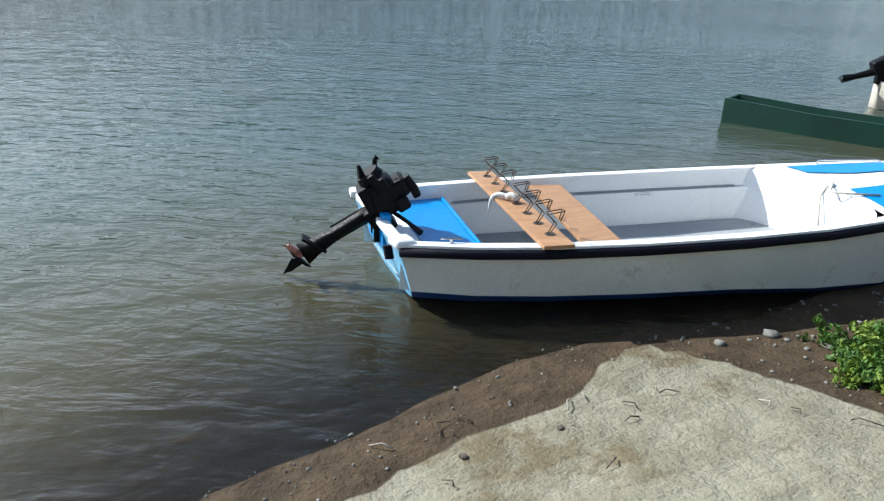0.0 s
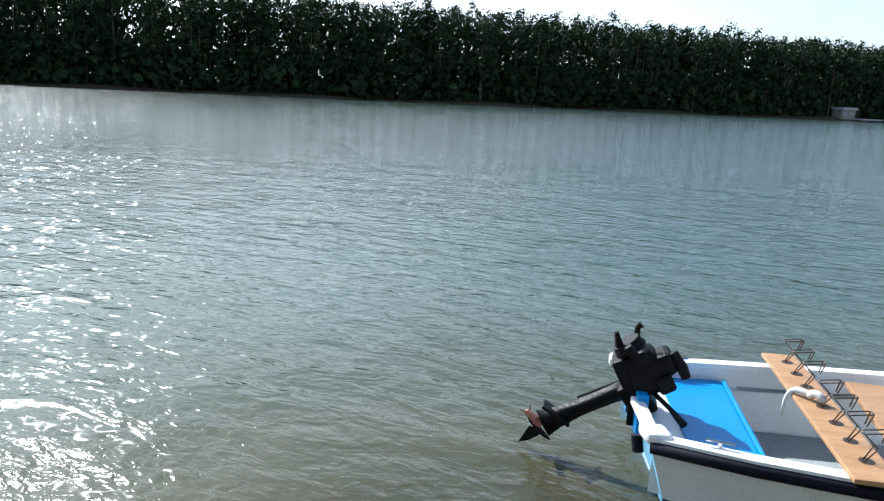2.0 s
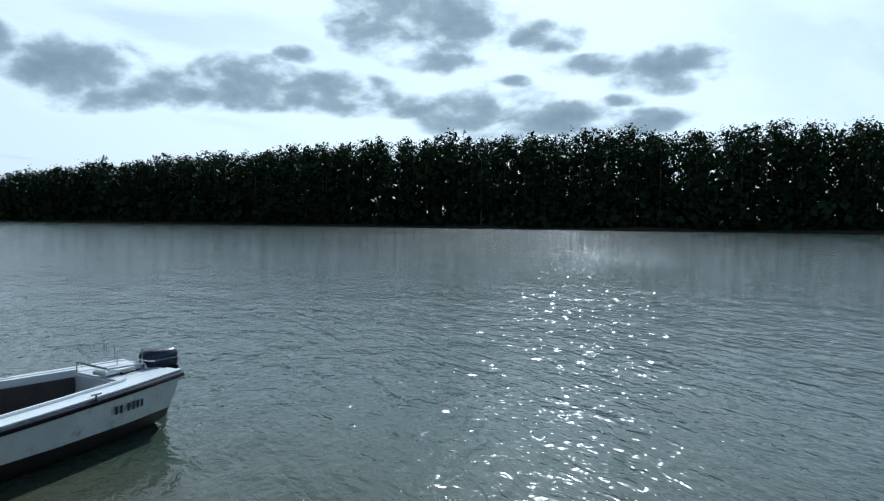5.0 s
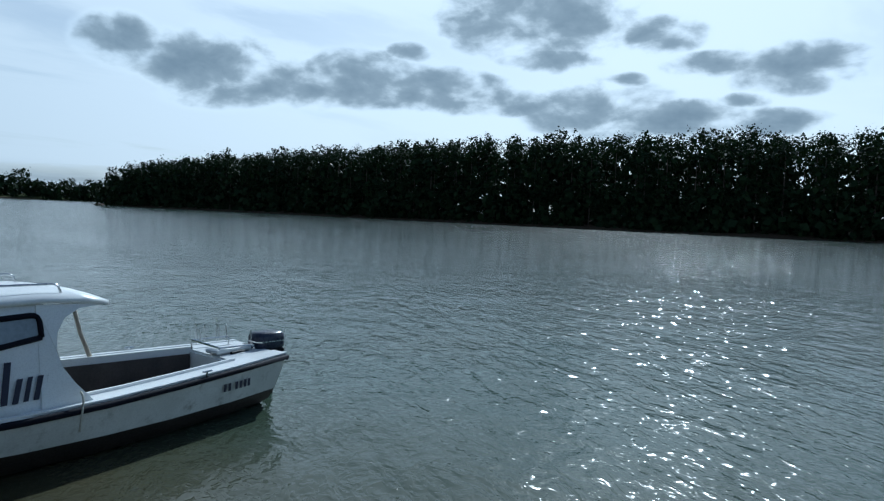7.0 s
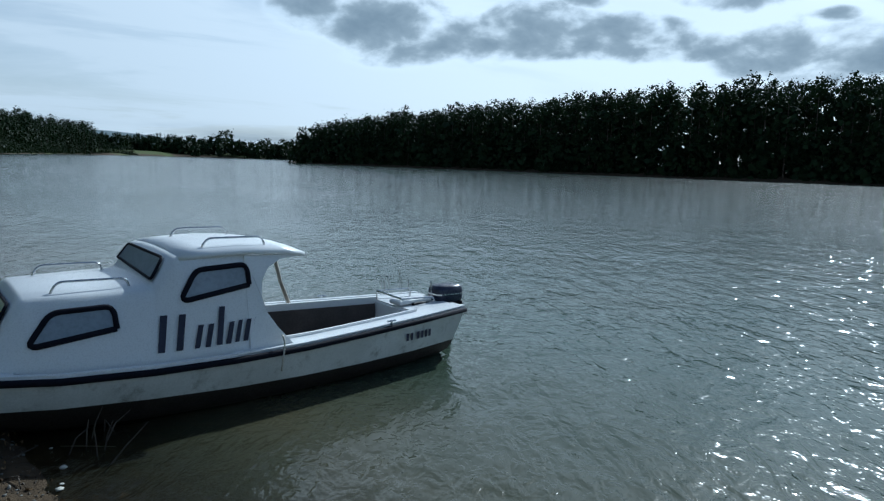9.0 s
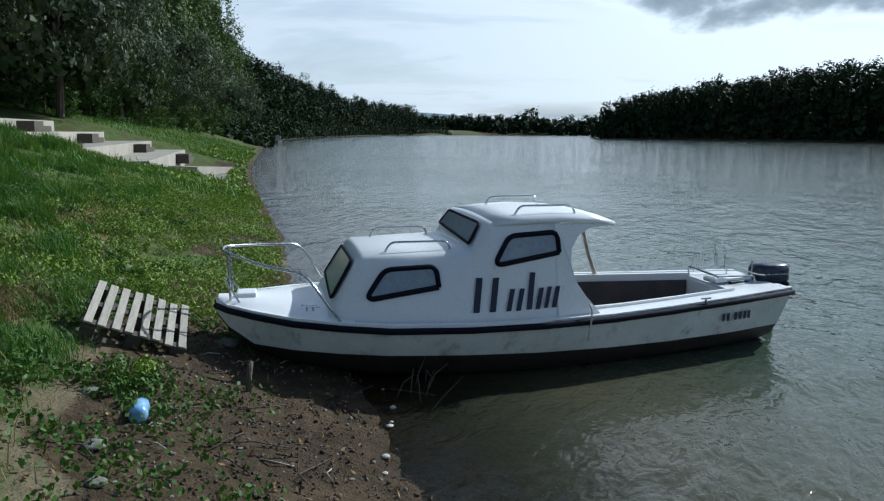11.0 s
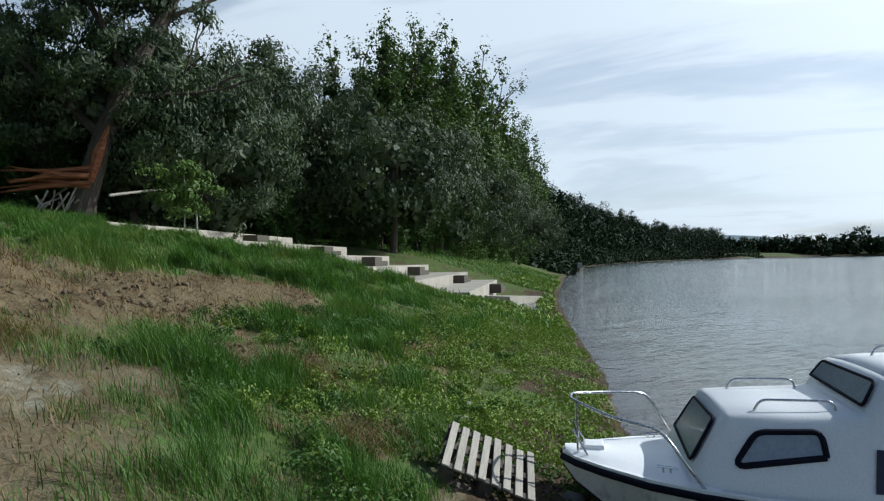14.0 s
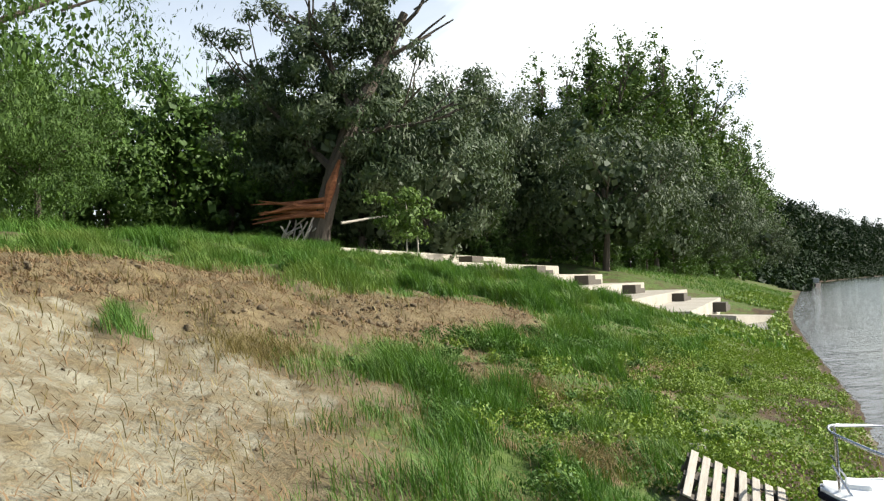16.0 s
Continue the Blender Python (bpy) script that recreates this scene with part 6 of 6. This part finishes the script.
def off_terrace(x, y):
    v = (shore(x) - y) * 0.97
    return ~((x < -14) & (x > -41) & (v > 0.5) & (v < 16) & (v > np.interp(x, [-41, -25, -19, -14.5], [0.5, 1.5, 9, 13])))


def tall_keep(x, y):
    gr, _, mud = kinds(x, y)
    d = np.hypot(x, y)
    v = (shore(x) - y) * 0.97
    return np.clip((gr - 0.12) * 1.25, 0, 1) ** 1.3 * (1 - mud) * (0.12 + 0.88 * lush(x, y)) * np.clip(6 / np.maximum(d, 2), 0.12, 1) * np.clip((v - np.where(x < -6.5, 2.2, 1.4)) / 0.8, 0, 1) * off_terrace(x, y) * np.where(v > 11.5, 0.5, 1)


gx, gy = scatter(2300000, -22, 3.5, -20, 1.5, 1, tall_keep)
size_ = 0.05 + 0.5 * lush(gx, gy) ** 1.4 * rough(gx * 2, gy * 2, 61)
gv = (shore(gx) - gy) * 0.97
size_ = size_ * np.clip(0.25 + kinds(gx, gy)[0] * 0.85, 0.3, 1) * np.where(gv > 9, 0.75, np.where(gv < 2.4, 0.6, 1.0)) * np.where((gx < -14) & (gv < 5), 0.5, 1.0)
blades("meadow_grass", gx, gy, size_ * np.random.default_rng(2).uniform(0.6, 1.35, len(gx)), np.clip(np.hypot(gx, gy) / 1000, 0.006, 0.016), GRASS, "long green grass on the river bank", 3, 0.6)


dx_, dy_ = scatter(130000, -14, 3.5, -14, -1.5, 91, lambda x, y: np.clip(1 - np.abs(kinds(x, y)[0] - 0.35) * 2.2, 0.04, 1) * (1 - kinds(x, y)[2]) * np.clip((rough(x * 1.9, y * 1.9, 92) - 0.42) * 4, 0, 1) * np.clip(7 / np.maximum(np.hypot(x, y), 3), 0.2, 1) * (np.hypot(x - 0.6, y - 0.2) > 3.5) * 0.6)
blades("dry_tufts", dx_, dy_, np.random.default_rng(14).uniform(0.04, 0.17, len(dx_)), np.clip(np.hypot(dx_, dy_) / 800, 0.006, 0.014), DRYGRASS, "dry yellowed grass tufts among the bare earth", 16, 0.7)
cx_, cy_ = scatter(90000, -75, -18, -40, -3, 12, lambda x, y: ((shore(x) - y) * 0.97 > 0.6) * ((shore(x) - y) * 0.97 < 18) * off_terrace(x, y) * (0.3 + 0.7 * lush(x * 0.5, y * 0.5)))
blades("far_meadow_grass", cx_, cy_, np.random.default_rng(6).uniform(0.08, 0.26, len(cx_)), np.full(len(cx_), 0.032), GRASS, "rough green grass below the wood", 13, 0.5)


def low_keep(x, y):
    v = (shore(x) - y) * 0.97
    return ((v > 0.08) & (v < 4.2)) * np.where(x < -5.8, np.clip((rough(x * 0.8, y * 0.8, 70) - 0.34) * 4, 0, 1) * np.clip((3.8 - v) / 1.2, 0, 1), np.where(v < 3.0, np.clip((rough(x * 1.6, y * 1.6, 71) - 0.4) * 4, 0, 1) * np.clip((v - 0.6) / 0.8, 0, 1), 0)) * (x < -2.4) * off_terrace(x, y)


lx_, ly_ = scatter(110000, -24, -2.4, -9, 0.5, 5, low_keep)
v_, f_ = leaf_cloud(np.stack([lx_, ly_, height(lx_, ly_) + 0.04], 1), np.full(len(lx_), 0.06), min(150000, len(lx_) * 3), 0.016, 6, 0.7)
fx_, fy_ = scatter(26000, -60, -20, -18, -3, 55, lambda x, y: ((shore(x) - y) > 0.25) * ((shore(x) - y) < 3.5) * np.clip((rough(x * 0.5, y * 0.5, 74) - 0.3) * 3, 0, 1) * off_terrace(x, y))
fv_, ff_ = leaf_cloud(np.stack([fx_, fy_, height(fx_, fy_) + 0.06], 1), np.full(len(fx_), 0.12), len(fx_) * 2, 0.06, 56, 0.7)
tagged(raw("shore_weeds", fv_, ff_, LIMEGRASS), "low green weeds along the distant waterline", "weeds", "", "stuff")
far_off = v_.reshape(-1, 4, 3)[:, 0, 0] < -6.3
for side_, mat_, text_ in ((far_off, LIMEGRASS, "low bright green weeds along the waterline"), (~far_off, WEED, "low dark green weeds in the mud by the bow")):
    q_ = v_.reshape(-1, 4, 3)[side_].reshape(-1, 3)
    tagged(raw("creeping_weeds", q_, np.arange(len(q_)).reshape(-1, 4), mat_), text_, "weeds", "", "stuff")


def weed(g, x, y, r, mat, label):
    n = int(170 + r * 800)
    cs = np.stack([g.normal(0, r * 0.5, 12), g.normal(0, r * 0.5, 12), np.abs(g.normal(r * 0.45, r * 0.2, 12))], 1)
    ob = rig("weed", Matrix.Translation((x, y, ground_z(x, y))), label, "weed", "broad-leaved weeds")
    tagged(raw("leaves", *leaf_cloud(cs, np.full(12, r * 0.35), n, 0.0155, int(g.integers(1 << 30)), 0.55), mat, ob), "", "", "", "stuff")
    part("stem", tube([(0, 0, -0.02), tuple(cs[0] * (0.3, 0.3, 0.6)), tuple(cs[0])], [0.004, 0.003, 0.002], 4), mat, ob)
    return ob


g2 = np.random.default_rng(15)
count = 0
while count < 150:
    x, y = g2.uniform(-14, -2.2), g2.uniform(-7, -0.8)
    v = (float(shore(np.array([x]))[0]) - y) * 0.97
    if v < 1.3 or v > 5.2 or (x > -4.2 and v > 2.6) or math.hypot(x, y) < 2.0 or (-5.8 < x < -4.6 and -2.8 < y < -1.5):
        continue
    weed(g2, x, y, g2.uniform(0.12, 0.28), WEED if g2.random() < (0.2 if x < -6 and v < 3.6 else 0.75) else LIMEGRASS, "broad-leaved green weed in the grass")
    count += 1
for k in range(64):
    wy_ = g2.uniform(1.35, 2.3)
    weed(g2, float(np.interp(wy_, [1.35, 1.8, 2.3], [2.85, 2.75, 3.05])) + abs(g2.normal(0, 0.5)), wy_, g2.uniform(0.06, 0.12), LIMEGRASS if k % 2 else WEED, "leafy green weed at the edge of the sand")


def clods(name, n, x0, x1, y0, y1, seed, keep, lo, hi, mat, label):
    g = np.random.default_rng(seed)
    b = bmesh.new()
    bmesh.ops.create_icosphere(b, subdivisions=1, radius=1)
    unit = np.array([v.co[:] for v in b.verts])
    tri = np.array([[v.index for v in f.verts] for f in b.faces])
    b.free()
    x, y = scatter(n, x0, x1, y0, y1, seed, keep)
    z = height(x, y)
    r = lo * (hi / lo) ** (g.random(len(x)) ** 2.2)
    vs = unit[None] * (1 + g.normal(0, 0.34, (len(x), len(unit), 1))) * r[:, None, None] * g.uniform(0.6, 1.2, (len(x), 1, 3)) + np.stack([x, y, z + r * 0.2], 1)[:, None]
    fs = tri[None] + (np.arange(len(x)) * len(unit))[:, None, None]
    return tagged(raw(name, vs.reshape(-1, 3), fs.reshape(-1, 3), mat), label, "soil", "", "stuff")


clods("earth_clods", 60000, -12, 3, -12, -2.5, 31, lambda x, y: np.clip(kinds(x, y)[1] - 0.47, 0, 1) * 0.6 * (rough(x * 1.2, y * 1.2, 90) > 0.42), 0.006, 0.05, CLOD, "dry crumbling clods of broken earth")
clods("sand_crumbs", 30000, -6, 4, -9, 2.3, 32, lambda x, y: (1 - np.clip(kinds(x, y)[0] * 2, 0, 1)) * (1 - kinds(x, y)[2]) * 0.05 * (rough(x * 0.9, y * 0.9, 93) > 0.5) * (y < -1.0), 0.006, 0.02, CLOD, "crumbs of dry earth scattered over the sand")
clods("shore_gravel", 40000, -6, 6, -2, 3, 35, lambda x, y: np.clip(kinds(x, y)[2], 0, 1) * ((shore(x) - y) > -0.05) * 0.16, 0.004, 0.015, STONE, "fine gravel in the wet mud")


clods("mud_lumps", 26000, -6.4, -2.4, -3.2, 0.3, 61, lambda x, y: np.clip(kinds(x, y)[2], 0, 1) * ((shore(x) - y) > 0.0) * 0.2 * (rough(x * 2, y * 2, 95) > 0.45), 0.004, 0.018, MUDLUMP, "small lumps and bits of litter in the dark mud")
qx, qy = scatter(5000, -6.4, -2.4, -3.4, 0.25, 63, lambda x, y: np.clip(kinds(x, y)[2], 0, 1) * ((shore(x) - y) > -0.05) * 0.32)
qv, qf = leaf_cloud(np.stack([qx, qy, height(qx, qy) + 0.012], 1), np.full(len(qx), 0.02), len(qx), 0.018, 64, 0.45)
tagged(raw("leaf_litter", qv, qf, STRAW), "dry leaves and reed scraps washed up on the mud", "litter", "", "stuff")
for k in range(6):
    x, y = -4.35 + 0.14 * k * (-1) ** k + g2.normal(0, 0.1), -0.22 + g2.normal(0, 0.05)
    b = lump(g2, g2.uniform(0.012, 0.03), 0.35)
    ob = part("foam_scrap", b, CREAM, None, "", True)
    ob.location = (x, y, max(0.005, ground_z(x, y)) + 0.006)
    tagged(ob, "dirty white scrap of foam at the waterline", "litter", "foam scraps")


def straw_keep(x, y):
    _, e, mud = kinds(x, y)
    return np.clip(e * 0.5 + (rough(x * 0.9, y * 0.9, 81) > 0.57) * 0.13, 0, 1) * (1 - mud)


sx, sy = scatter(170000, -13, 3, -13, -2, 41, straw_keep)
blades("dead_straw", sx, sy, np.random.default_rng(3).uniform(0.02, 0.085, len(sx)), np.full(len(sx), 0.006), STRAW, "flattened dry straw over the broken earth", 43, 3.0)
for hx, hy, hr, hn in ((-5.3, -3.25, 0.3, 1500), (-6.5, -4.7, 0.36, 1700), (-4.15, -6.1, 0.3, 1200), (-8.8, -6.4, 0.4, 1300)):
    gh = np.random.default_rng(int(hn))
    hx_, hy_ = gh.normal(hx, hr, hn), gh.normal(hy, hr * 0.6, hn)
    blades("straw_heap", hx_, hy_, gh.uniform(0.05, 0.16, hn), np.full(hn, 0.006), DRYGRASS, "heap of dry flattened straw in the green grass", hn + 1, 1.3)
